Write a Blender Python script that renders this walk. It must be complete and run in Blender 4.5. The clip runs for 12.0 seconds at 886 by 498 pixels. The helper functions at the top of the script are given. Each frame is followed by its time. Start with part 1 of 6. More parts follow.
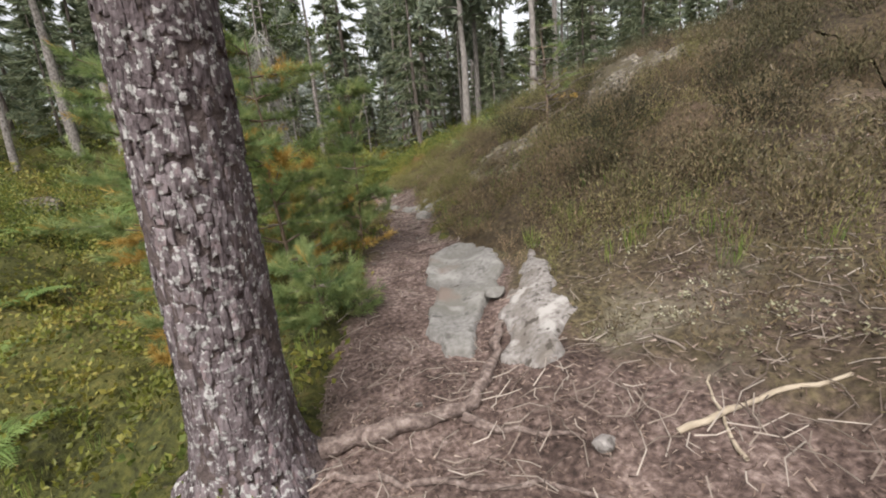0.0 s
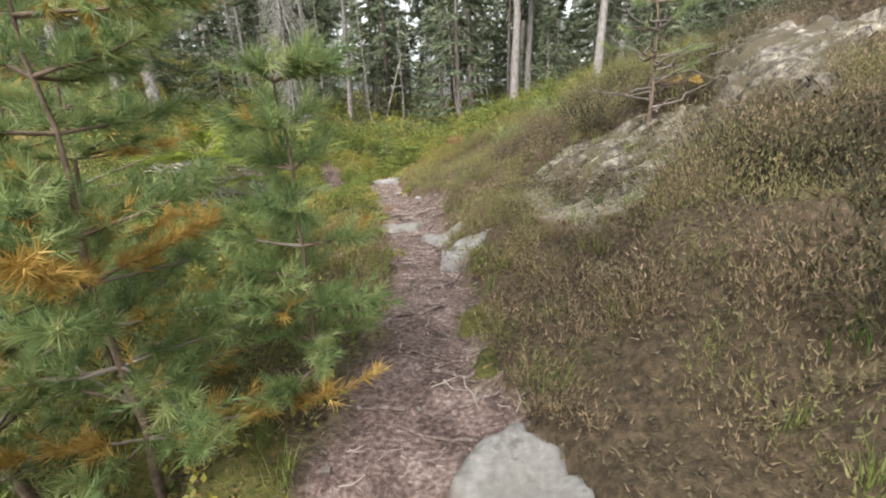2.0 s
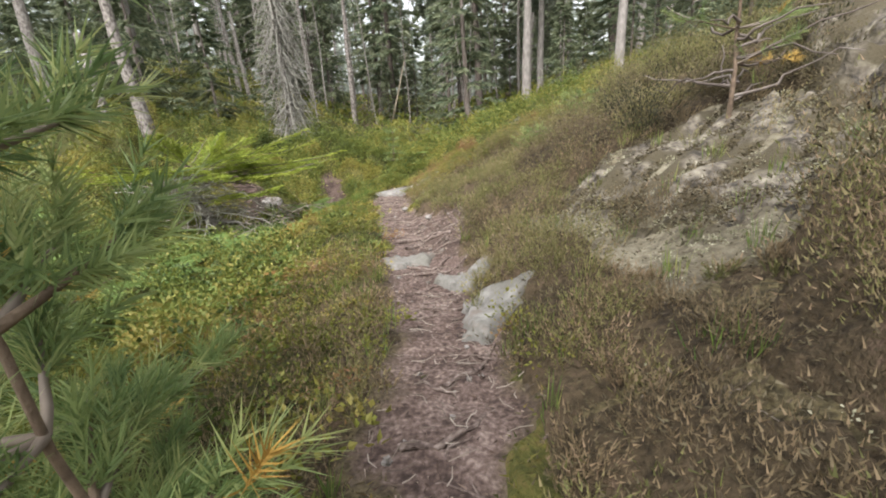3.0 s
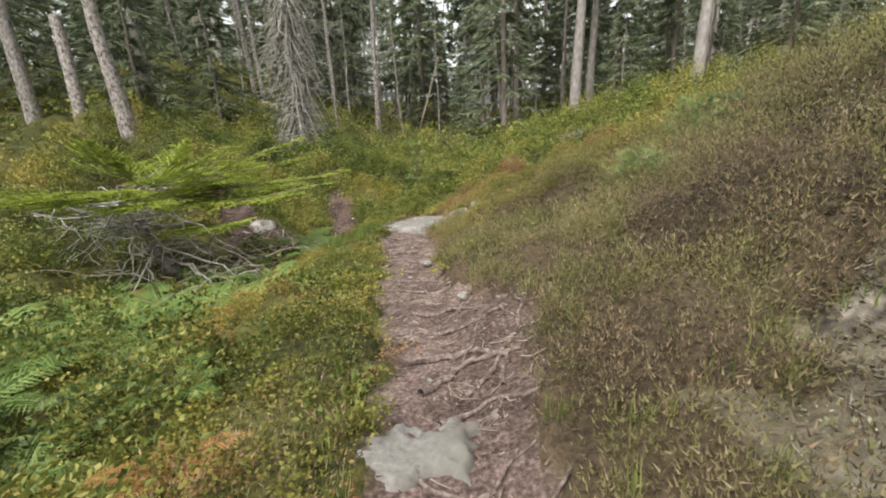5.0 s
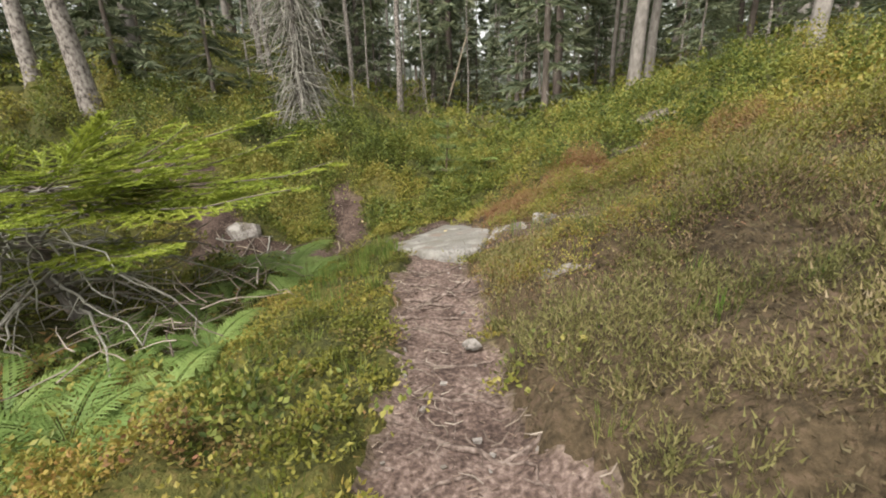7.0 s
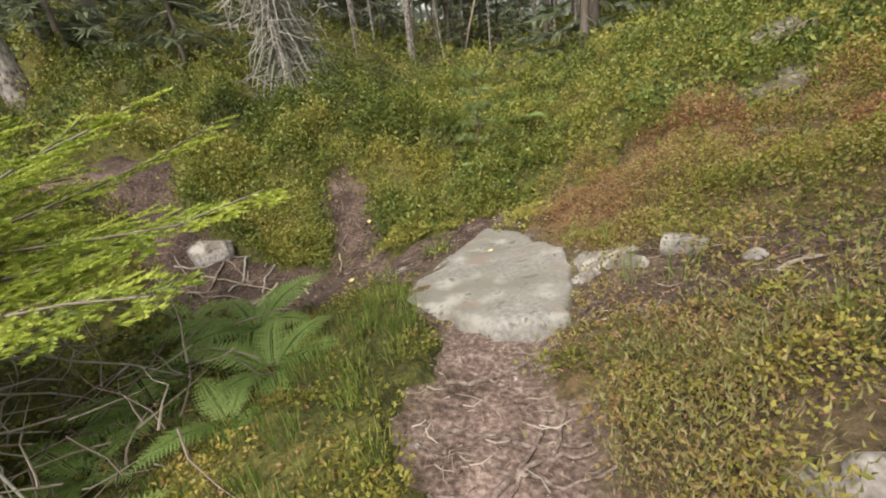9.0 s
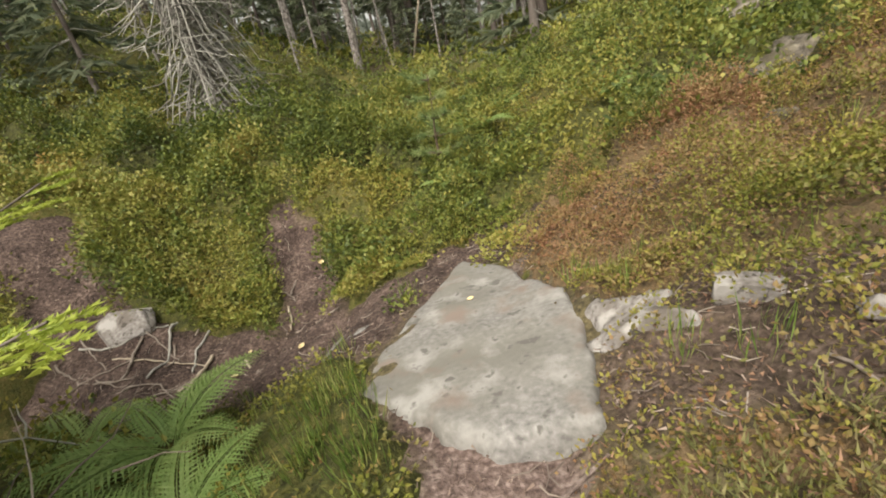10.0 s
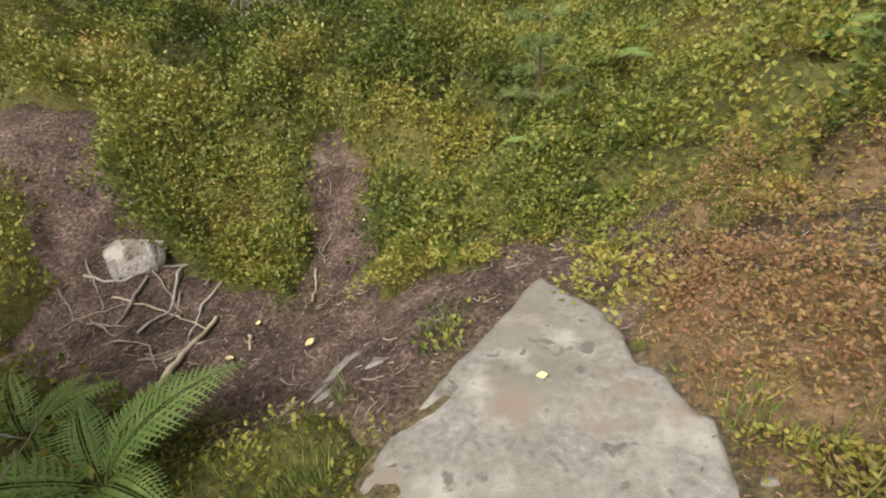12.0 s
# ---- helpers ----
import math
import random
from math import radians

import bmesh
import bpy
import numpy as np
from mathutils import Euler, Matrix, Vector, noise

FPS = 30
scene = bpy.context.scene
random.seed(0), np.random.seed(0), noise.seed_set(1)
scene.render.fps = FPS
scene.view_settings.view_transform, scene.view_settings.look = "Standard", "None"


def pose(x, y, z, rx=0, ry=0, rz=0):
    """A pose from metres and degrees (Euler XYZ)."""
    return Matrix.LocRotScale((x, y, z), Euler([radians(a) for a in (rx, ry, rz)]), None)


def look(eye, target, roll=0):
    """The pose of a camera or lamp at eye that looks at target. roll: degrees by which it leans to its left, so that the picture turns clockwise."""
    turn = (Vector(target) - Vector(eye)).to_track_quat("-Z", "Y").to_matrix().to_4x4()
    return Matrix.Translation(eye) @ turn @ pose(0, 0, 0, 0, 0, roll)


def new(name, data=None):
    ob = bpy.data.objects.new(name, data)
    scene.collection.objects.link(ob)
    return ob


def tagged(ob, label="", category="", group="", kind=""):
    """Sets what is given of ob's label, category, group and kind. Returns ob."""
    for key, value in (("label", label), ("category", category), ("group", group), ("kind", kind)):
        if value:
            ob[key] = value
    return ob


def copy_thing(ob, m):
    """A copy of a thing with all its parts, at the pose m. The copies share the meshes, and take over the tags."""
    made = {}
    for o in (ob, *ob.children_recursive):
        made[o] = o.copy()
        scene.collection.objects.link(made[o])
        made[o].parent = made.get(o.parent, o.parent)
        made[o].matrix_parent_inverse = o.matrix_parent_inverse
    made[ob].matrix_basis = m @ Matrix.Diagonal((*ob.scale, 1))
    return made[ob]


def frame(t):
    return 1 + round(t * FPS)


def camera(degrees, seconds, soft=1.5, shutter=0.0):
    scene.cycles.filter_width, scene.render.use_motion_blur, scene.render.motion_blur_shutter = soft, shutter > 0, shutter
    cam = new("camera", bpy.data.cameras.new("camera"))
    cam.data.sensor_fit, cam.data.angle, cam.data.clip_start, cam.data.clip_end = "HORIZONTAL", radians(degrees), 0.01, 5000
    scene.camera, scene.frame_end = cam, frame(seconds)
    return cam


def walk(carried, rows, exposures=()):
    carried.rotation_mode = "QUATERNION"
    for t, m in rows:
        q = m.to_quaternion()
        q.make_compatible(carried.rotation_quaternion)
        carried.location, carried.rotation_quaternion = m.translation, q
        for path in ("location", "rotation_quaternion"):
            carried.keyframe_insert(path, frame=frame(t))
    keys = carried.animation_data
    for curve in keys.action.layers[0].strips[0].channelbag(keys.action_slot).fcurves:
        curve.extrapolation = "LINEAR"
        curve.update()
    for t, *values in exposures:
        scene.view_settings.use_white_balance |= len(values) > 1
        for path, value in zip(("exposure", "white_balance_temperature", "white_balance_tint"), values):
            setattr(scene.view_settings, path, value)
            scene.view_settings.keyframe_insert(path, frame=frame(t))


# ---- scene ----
cam = camera(90.4, 12.0, soft=1.9)
PATH = [
    (0, (0.03, -0.019, 1.419), (-0.023, 1.919, 0.928), -5.3),
    (0.5, (0.007, 0.782, 1.423), (-0.058, 2.717, 0.92), -2.4),
    (1, (0.161, 1.563, 1.55), (0.092, 3.484, 1.0), -4.1),
    (1.5, (-0.018, 2.147, 1.65), (-0.176, 4.037, 1.016), -1.1),
    (2, (-0.09, 2.67, 1.771), (-0.277, 4.559, 1.144), -1.7),
    (2.5, (-0.212, 3.374, 1.79), (-0.45, 5.263, 1.177), -3.2),
    (3, (-0.28, 4.019, 1.75), (-0.517, 5.906, 1.129), -3.9),
    (3.5, (-0.362, 4.66, 1.855), (-0.622, 6.542, 1.232), -3.2),
    (3.7, (-0.425, 4.935, 1.836), (-0.682, 6.82, 1.219), -1.5),
    (5.3, (-0.871, 7.151, 1.702), (-1.221, 9.034, 1.123), -2.2),
    (5.5, (-0.936, 7.407, 1.686), (-1.292, 9.286, 1.101), -2.2),
    (6, (-1.109, 7.991, 1.623), (-1.495, 9.833, 0.946), -2.0),
    (6.5, (-1.299, 8.61, 1.6), (-1.723, 10.449, 0.936), -1.4),
    (7, (-1.49, 9.227, 1.548), (-1.918, 11.07, 0.9), -1.5),
    (7.2, (-1.551, 9.518, 1.497), (-1.989, 11.362, 0.857), -2.7),
    (8.8, (-2.053, 11.283, 1.525), (-2.565, 13.027, 0.691), -7.1),
    (9, (-2.107, 11.45, 1.515), (-2.654, 13.177, 0.668), -7.6),
    (9.5, (-2.183, 11.923, 1.449), (-2.77, 13.65, 0.628), -9.4),
    (10, (-2.264, 12.348, 1.423), (-2.689, 14.111, 0.58), -12.5),
    (10.5, (-2.348, 12.743, 1.401), (-2.865, 14.476, 0.548), -5.8),
    (11, (-2.426, 13.035, 1.373), (-3.068, 14.673, 0.423), -4.3),
    (11.5, (-2.48, 13.262, 1.334), (-3.121, 14.801, 0.229), -7.1),
    (12, (-2.524, 13.606, 1.347), (-3.255, 15.106, 0.244), -8.2),
]
# the clip starts a little cooler and ends a little warmer
walk(cam, [(t, look(eye, target, roll)) for t, eye, target, roll in PATH], [(0, 1.2, 6350, 14), (0.5, 1.45, 6350, 14), (1, 1.48, 6300, 14), (1.5, 1.75, 6200, 13), (2, 1.8, 6200, 12), (2.5, 1.78, 6250, 12), (3.5, 1.68, 6250, 12), (6, 1.42, 6550, 10), (12, 1.43, 6850, 10)])

# world: an overcast sky, with a wide weak sun
world = bpy.data.worlds.new("overcast_sky")
scene.world = world
world.use_nodes = True
wn = world.node_tree.nodes
sky = wn.new("ShaderNodeTexSky")
sky.sky_type, sky.sun_disc = "NISHITA", False
sky.sun_elevation, sky.sun_rotation = radians(52), radians(200)
sky.air_density, sky.dust_density = 1.6, 4.0
pale = wn.new("ShaderNodeHueSaturation")
pale.inputs["Saturation"].default_value = 0.12
world.node_tree.links.new(sky.outputs[0], pale.inputs["Color"])
world.node_tree.links.new(pale.outputs[0], wn["Background"].inputs[0])
wn["Background"].inputs[1].default_value = 0.12
sun = new("sun", bpy.data.lights.new("sun", "SUN"))
sun.data.energy, sun.data.angle, sun.data.color = 1.5, radians(25), (1.0, 0.96, 0.9)
sun.matrix_world = look((-4, -10, 20), (0, 2, 0))


# materials
def material(name, stops, size=8.0, rough=0.8, bump=0.0, bump_size=60.0, island=0.0, stretch=(1, 1, 1), translucent=0.0, detail=6.0, per_object=0.0, blotch=None, plant=0.0, stains=()):
    """stops: (place, colour) along a ramp that mixes noise with a random value for each piece; blotch: (colour, scale, from, to)."""
    m = bpy.data.materials.new(name)
    m.use_nodes = True
    n, l = m.node_tree.nodes, m.node_tree.links
    b = n["Principled BSDF"]
    b.inputs["Roughness"].default_value = rough
    b.inputs["Specular IOR Level"].default_value = 0.25
    geo = n.new("ShaderNodeNewGeometry")
    mapping = n.new("ShaderNodeMapping")
    mapping.inputs["Scale"].default_value = stretch
    l.new(geo.outputs["Position"], mapping.inputs[0])
    tex = n.new("ShaderNodeTexNoise")
    tex.inputs["Scale"].default_value, tex.inputs["Detail"].default_value = size, detail
    l.new(mapping.outputs[0], tex.inputs["Vector"])
    value = tex.outputs["Fac"]
    for share, source in ((island, geo.outputs["Random Per Island"]), (per_object, None)):
        if share:
            if source is None:
                source = n.new("ShaderNodeObjectInfo").outputs["Random"]
            mix = n.new("ShaderNodeMix")
            mix.inputs[0].default_value = share
            l.new(value, mix.inputs[2])
            l.new(source, mix.inputs[3])
            value = mix.outputs[0]
    if plant:
        own = n.new("ShaderNodeAttribute")
        own.attribute_name = "plant"
        mix = n.new("ShaderNodeMix")
        mix.inputs[0].default_value = plant
        l.new(value, mix.inputs[2])
        l.new(own.outputs["Fac"], mix.inputs[3])
        value = mix.outputs[0]
    ramp = n.new("ShaderNodeValToRGB")
    e = ramp.color_ramp.elements
    while len(e) < len(stops):
        e.new(0.5)
    for k, (at, c) in enumerate(stops):
        e[k].position, e[k].color = at, (*c, 1)
    l.new(value, ramp.inputs[0])
    colour = ramp.outputs[0]
    for blotch in ([blotch] if blotch else []) + list(stains):
        t2 = n.new("ShaderNodeTexNoise")
        t2.inputs["Scale"].default_value, t2.inputs["Detail"].default_value = blotch[1], 5
        l.new(geo.outputs["Position"], t2.inputs["Vector"])
        rng = n.new("ShaderNodeMapRange")
        rng.inputs[1].default_value, rng.inputs[2].default_value = blotch[2], blotch[3]
        l.new(t2.outputs[0], rng.inputs[0])
        mx = n.new("ShaderNodeMix")
        mx.data_type = "RGBA"
        l.new(rng.outputs[0], mx.inputs[0])
        l.new(colour, mx.inputs[6])
        mx.inputs[7].default_value = (*blotch[0], 1)
        colour = mx.outputs[2]
    l.new(colour, b.inputs["Base Color"])
    if bump:
        t3 = n.new("ShaderNodeTexNoise")
        t3.inputs["Scale"].default_value, t3.inputs["Detail"].default_value = bump_size, 6
        l.new(mapping.outputs[0], t3.inputs["Vector"])
        bp = n.new("ShaderNodeBump")
        bp.inputs["Strength"].default_value, bp.inputs["Distance"].default_value = bump, 0.02
        l.new(t3.outputs[0], bp.inputs["Height"])
        l.new(bp.outputs[0], b.inputs["Normal"])
    if translucent:
        tr = n.new("ShaderNodeBsdfTranslucent")
        l.new(colour, tr.inputs[0])
        ms = n.new("ShaderNodeMixShader")
        ms.inputs[0].default_value = translucent
        l.new(b.outputs[0], ms.inputs[1])
        l.new(tr.outputs[0], ms.inputs[2])
        l.new(ms.outputs[0], n["Material Output"].inputs[0])
    return m


BILBERRY = material("bilberry_leaves", [(0.25, (0.0638, 0.0788, 0.0147)), (0.42, (0.149, 0.155, 0.0284)), (0.58, (0.237, 0.215, 0.0441)), (0.72, (0.303, 0.231, 0.0588)), (0.86, (0.319, 0.168, 0.0651))], 1.2, 0.5, island=0.25, translucent=0.3, plant=0.42)
BILBERRY_GREEN = material("green_bilberry_leaves", [(0.25, (0.0504, 0.075, 0.0168)), (0.42, (0.118, 0.145, 0.0294)), (0.56, (0.207, 0.22, 0.0441)), (0.75, (0.302, 0.255, 0.0683))], 1.1, 0.5, island=0.25, translucent=0.3, plant=0.42)
BILBERRY_RED = material("autumn_bilberry_leaves", [(0.25, (0.085, 0.095, 0.025)), (0.42, (0.17, 0.15, 0.045)), (0.58, (0.235, 0.15, 0.065)), (0.78, (0.22, 0.1, 0.055))], 2.4, 0.6, island=0.28, translucent=0.25, plant=0.35)
BUSH = material("dark_bilberry_leaves", [(0.3, (0.0392, 0.06, 0.0147)), (0.45, (0.0952, 0.125, 0.0263)), (0.6, (0.179, 0.2, 0.042)), (0.75, (0.336, 0.29, 0.084))], 1.8, 0.5, island=0.4, translucent=0.3, plant=0.3)
HEATHER = material("heather_shoots", [(0.25, (0.0695, 0.0536, 0.0361)), (0.42, (0.153, 0.117, 0.0644)), (0.58, (0.229, 0.166, 0.0965)), (0.74, (0.32, 0.223, 0.148)), (0.92, (0.46, 0.351, 0.258))], 2.2, 0.8, island=0.4, translucent=0.15, plant=0.4)
HEATHER_GREEN = material("green_heather_shoots", [(0.25, (0.0599, 0.0642, 0.0238)), (0.42, (0.12, 0.122, 0.041)), (0.6, (0.185, 0.17, 0.0648)), (0.76, (0.25, 0.198, 0.103)), (0.92, (0.379, 0.311, 0.216))], 2.2, 0.75, island=0.4, translucent=0.2, plant=0.4)
HEATHER_OLD = material("old_dark_heather_shoots", [(0.25, (0.02, 0.02, 0.012)), (0.45, (0.048, 0.046, 0.022)), (0.6, (0.09, 0.078, 0.038)), (0.8, (0.16, 0.128, 0.07))], 2.2, 0.85, island=0.4, translucent=0.1, plant=0.3)
HEATHER_DARK = material("dark_heather_shoots", [(0.25, (0.06, 0.048, 0.034)), (0.45, (0.125, 0.102, 0.06)), (0.6, (0.185, 0.15, 0.095)), (0.8, (0.27, 0.215, 0.15))], 2.2, 0.85, island=0.4, translucent=0.15, plant=0.4)
GRASS = material("grass_blades", [(0.2, (0.06, 0.11, 0.02)), (0.5, (0.14, 0.2, 0.04)), (0.75, (0.28, 0.28, 0.09)), (0.9, (0.36, 0.32, 0.16))], 1.2, 0.6, island=0.6, translucent=0.25, plant=0.3)
FERN = material("fern_fronds", [(0.2, (0.1, 0.165, 0.045)), (0.5, (0.185, 0.27, 0.075)), (0.8, (0.31, 0.38, 0.13))], 3, 0.5, island=0.2, translucent=0.4, per_object=0.25)
FERN_BROWN = material("withered_fern_fronds", [(0.2, (0.25, 0.12, 0.04)), (0.6, (0.36, 0.2, 0.07)), (0.9, (0.3, 0.28, 0.08))], 3, 0.7, island=0.4, translucent=0.2)
LICHEN = material("reindeer_lichen", [(0.25, (0.16, 0.16, 0.09)), (0.55, (0.29, 0.28, 0.18)), (0.8, (0.42, 0.4, 0.29))], 6, 0.95, island=0.6, plant=0.4)
LITTER = material("leaf_litter", [(0.15, (0.045, 0.03, 0.023)), (0.45, (0.115, 0.078, 0.06)), (0.7, (0.2, 0.145, 0.112)), (0.92, (0.31, 0.25, 0.2))], 9, 0.85, island=0.8)
ROCK = material("granite", [(0.3, (0.114, 0.107, 0.0968)), (0.44, (0.167, 0.158, 0.143)), (0.56, (0.198, 0.187, 0.17)), (0.74, (0.282, 0.269, 0.245))], 30, 0.85, 0.3, 160, blotch=((0.15, 0.141, 0.118), 1.6, 0.4, 0.7), detail=15, stains=[((0.27, 0.258, 0.232), 5.5, 0.52, 0.68), ((0.105, 0.098, 0.085), 11, 0.6, 0.68), ((0.17, 0.135, 0.11), 3.1, 0.58, 0.7)])
ROCK_PALE = material("pale_lichened_rock", [(0.33, (0.101, 0.0892, 0.0791)), (0.44, (0.184, 0.166, 0.147)), (0.56, (0.23, 0.21, 0.19)), (0.72, (0.313, 0.291, 0.265))], 30, 0.9, 0.4, 150, blotch=((0.14, 0.12, 0.1), 3.5, 0.5, 0.66), detail=15, stains=[((0.33, 0.31, 0.28), 6, 0.55, 0.64), ((0.07, 0.06, 0.048), 13, 0.62, 0.67)])
ROCK_MOSSY = material("rock_with_moss_and_lichen", [(0.36, (0.0382, 0.0332, 0.0264)), (0.46, (0.102, 0.0871, 0.068)), (0.56, (0.17, 0.148, 0.114)), (0.72, (0.306, 0.278, 0.21))], 11, 0.95, 0.8, 50, blotch=((0.07, 0.058, 0.035), 2.6, 0.44, 0.56), detail=15)
ROOT = material("bare_root", [(0.3, (0.07, 0.05, 0.042)), (0.5, (0.16, 0.12, 0.1)), (0.72, (0.29, 0.235, 0.2))], 30, 0.9, 0.8, 90, detail=10)
TWIG = material("dry_twigs", [(0.2, (0.08, 0.06, 0.048)), (0.5, (0.18, 0.145, 0.115)), (0.8, (0.33, 0.285, 0.235))], 12, 0.85, island=0.6)
TWIG_GREY = material("lichened_dead_twigs", [(0.2, (0.12, 0.108, 0.09)), (0.5, (0.25, 0.235, 0.2)), (0.8, (0.44, 0.43, 0.38))], 14, 0.9, island=0.5)
TWIG_PALE = material("bleached_dead_wood", [(0.2, (0.22, 0.175, 0.12)), (0.6, (0.38, 0.32, 0.235)), (0.85, (0.5, 0.45, 0.36))], 14, 0.85, 0.3, 90)
BARK = material("pine_bark_plates", [(0.3, (0.0612, 0.0449, 0.0449)), (0.45, (0.129, 0.104, 0.105)), (0.62, (0.19, 0.158, 0.159)), (0.85, (0.231, 0.152, 0.143))], 38, 0.9, 1.0, 60, stretch=(1, 1, 0.45), per_object=0.3, blotch=((0.36, 0.35, 0.325), 42, 0.55, 0.61), detail=12)
BARK_DEEP = material("dark_bark_cracks", [(0.3, (0.05, 0.037, 0.034)), (0.7, (0.13, 0.1, 0.09))], 20, 0.95, 0.8, 60)
TRUNK_GREY = material("grey_trunk_bark", [(0.25, (0.1, 0.085, 0.07)), (0.5, (0.2, 0.18, 0.16)), (0.75, (0.33, 0.3, 0.27))], 9, 0.9, 0.6, 40, stretch=(1, 1, 0.5), per_object=0.3)
TRUNK_BIRCH = material("birch_bark", [(0.34, (0.06, 0.05, 0.042)), (0.44, (0.19, 0.165, 0.145)), (0.6, (0.33, 0.3, 0.265)), (0.75, (0.42, 0.4, 0.35))], 16, 0.85, 0.7, 45, stretch=(1, 1, 0.7), per_object=0.1, detail=12)
TRUNK_DARK = material("dark_trunk_bark", [(0.25, (0.07, 0.055, 0.045)), (0.6, (0.17, 0.14, 0.12)), (0.85, (0.28, 0.25, 0.22))], 7, 0.9, 0.6, 40, stretch=(1, 1, 0.4), per_object=0.3)
# spruce needles lighter than real foliage, for a hazy look
SPRUCE = material("spruce_needles", [(0.25, (0.09, 0.12, 0.075)), (0.5, (0.19, 0.22, 0.13)), (0.75, (0.29, 0.31, 0.19))], 0.6, 0.7, island=0.5, translucent=0.5)
SPRUCE_TIP = material("bright_spruce_needles", [(0.2, (0.08, 0.12, 0.02)), (0.5, (0.23, 0.285, 0.04)), (0.8, (0.4, 0.44, 0.08))], 2.5, 0.6, island=0.4, translucent=0.35, plant=0.35)
PINE = material("pine_needles", [(0.2, (0.095, 0.15, 0.058)), (0.42, (0.19, 0.26, 0.095)), (0.62, (0.3, 0.36, 0.14)), (0.85, (0.44, 0.44, 0.18))], 2.5, 0.45, island=0.3, translucent=0.45, plant=0.45)
# distant needles greyed and lightened: haze put into the base colour
PINE_FAR = material("haze_paled_pine_needles", [(0.25, (0.12, 0.15, 0.105)), (0.5, (0.22, 0.25, 0.175)), (0.75, (0.32, 0.34, 0.24))], 0.7, 0.7, island=0.45, translucent=0.5)
FAR_HAZE = material("haze_paled_far_conifers", [(0.25, (0.17, 0.2, 0.16)), (0.5, (0.26, 0.29, 0.24)), (0.75, (0.34, 0.37, 0.31))], 0.5, 0.8, island=0.4, translucent=0.5)
PINE_ORANGE = material("withered_pine_needles", [(0.2, (0.3, 0.18, 0.04)), (0.5, (0.45, 0.29, 0.07)), (0.8, (0.55, 0.4, 0.13))], 3, 0.7, island=0.5, translucent=0.2, plant=0.3)
STEM = material("young_pine_bark", [(0.3, (0.09, 0.065, 0.045)), (0.7, (0.22, 0.16, 0.11))], 20, 0.85, 0.4, 80)

# sheets under the leaves, coloured dark so that gaps between plants look shaded
SHADE_BROWN = material("heather_gap_shade", [(0.3, (0.0217, 0.0156, 0.00952)), (0.45, (0.0506, 0.0372, 0.0204)), (0.58, (0.0831, 0.06, 0.034)), (0.75, (0.123, 0.084, 0.0578))], 24, 0.95, 1.0, 70, plant=0.25, detail=12)
SHADE_RUST = material("rusty_bilberry_gap_shade", [(0.3, (0.035, 0.026, 0.014)), (0.45, (0.085, 0.06, 0.03)), (0.58, (0.135, 0.09, 0.045)), (0.75, (0.17, 0.115, 0.065))], 22, 0.9, 1.0, 60, plant=0.25, detail=12)
SHADE_GREEN = material("bilberry_gap_shade", [(0.3, (0.02, 0.021, 0.006)), (0.45, (0.048, 0.0504, 0.012)), (0.58, (0.084, 0.0805, 0.0195)), (0.75, (0.128, 0.098, 0.0338))], 22, 0.9, 1.0, 60, plant=0.25, detail=12)
UNDER_BROWN = material("heath_undergrowth", [(0.2, (0.032, 0.024, 0.0144)), (0.42, (0.068, 0.0544, 0.0288)), (0.58, (0.096, 0.0752, 0.04)), (0.74, (0.12, 0.1, 0.056)), (0.9, (0.152, 0.128, 0.084))], 1.6, 0.9, island=0.6)
RUST = material("rusty_undergrowth", [(0.3, (0.0595, 0.0382, 0.0238)), (0.5, (0.162, 0.0892, 0.0553)), (0.7, (0.238, 0.14, 0.085))], 3, 0.85, island=0.5)
UNDER_GREEN = material("moss_and_seedlings", [(0.33, (0.0372, 0.0403, 0.0093)), (0.44, (0.0744, 0.0775, 0.0155)), (0.55, (0.124, 0.118, 0.0248)), (0.64, (0.161, 0.124, 0.0372)), (0.74, (0.186, 0.105, 0.0434))], 1.4, 0.85, island=0.4, translucent=0.2)


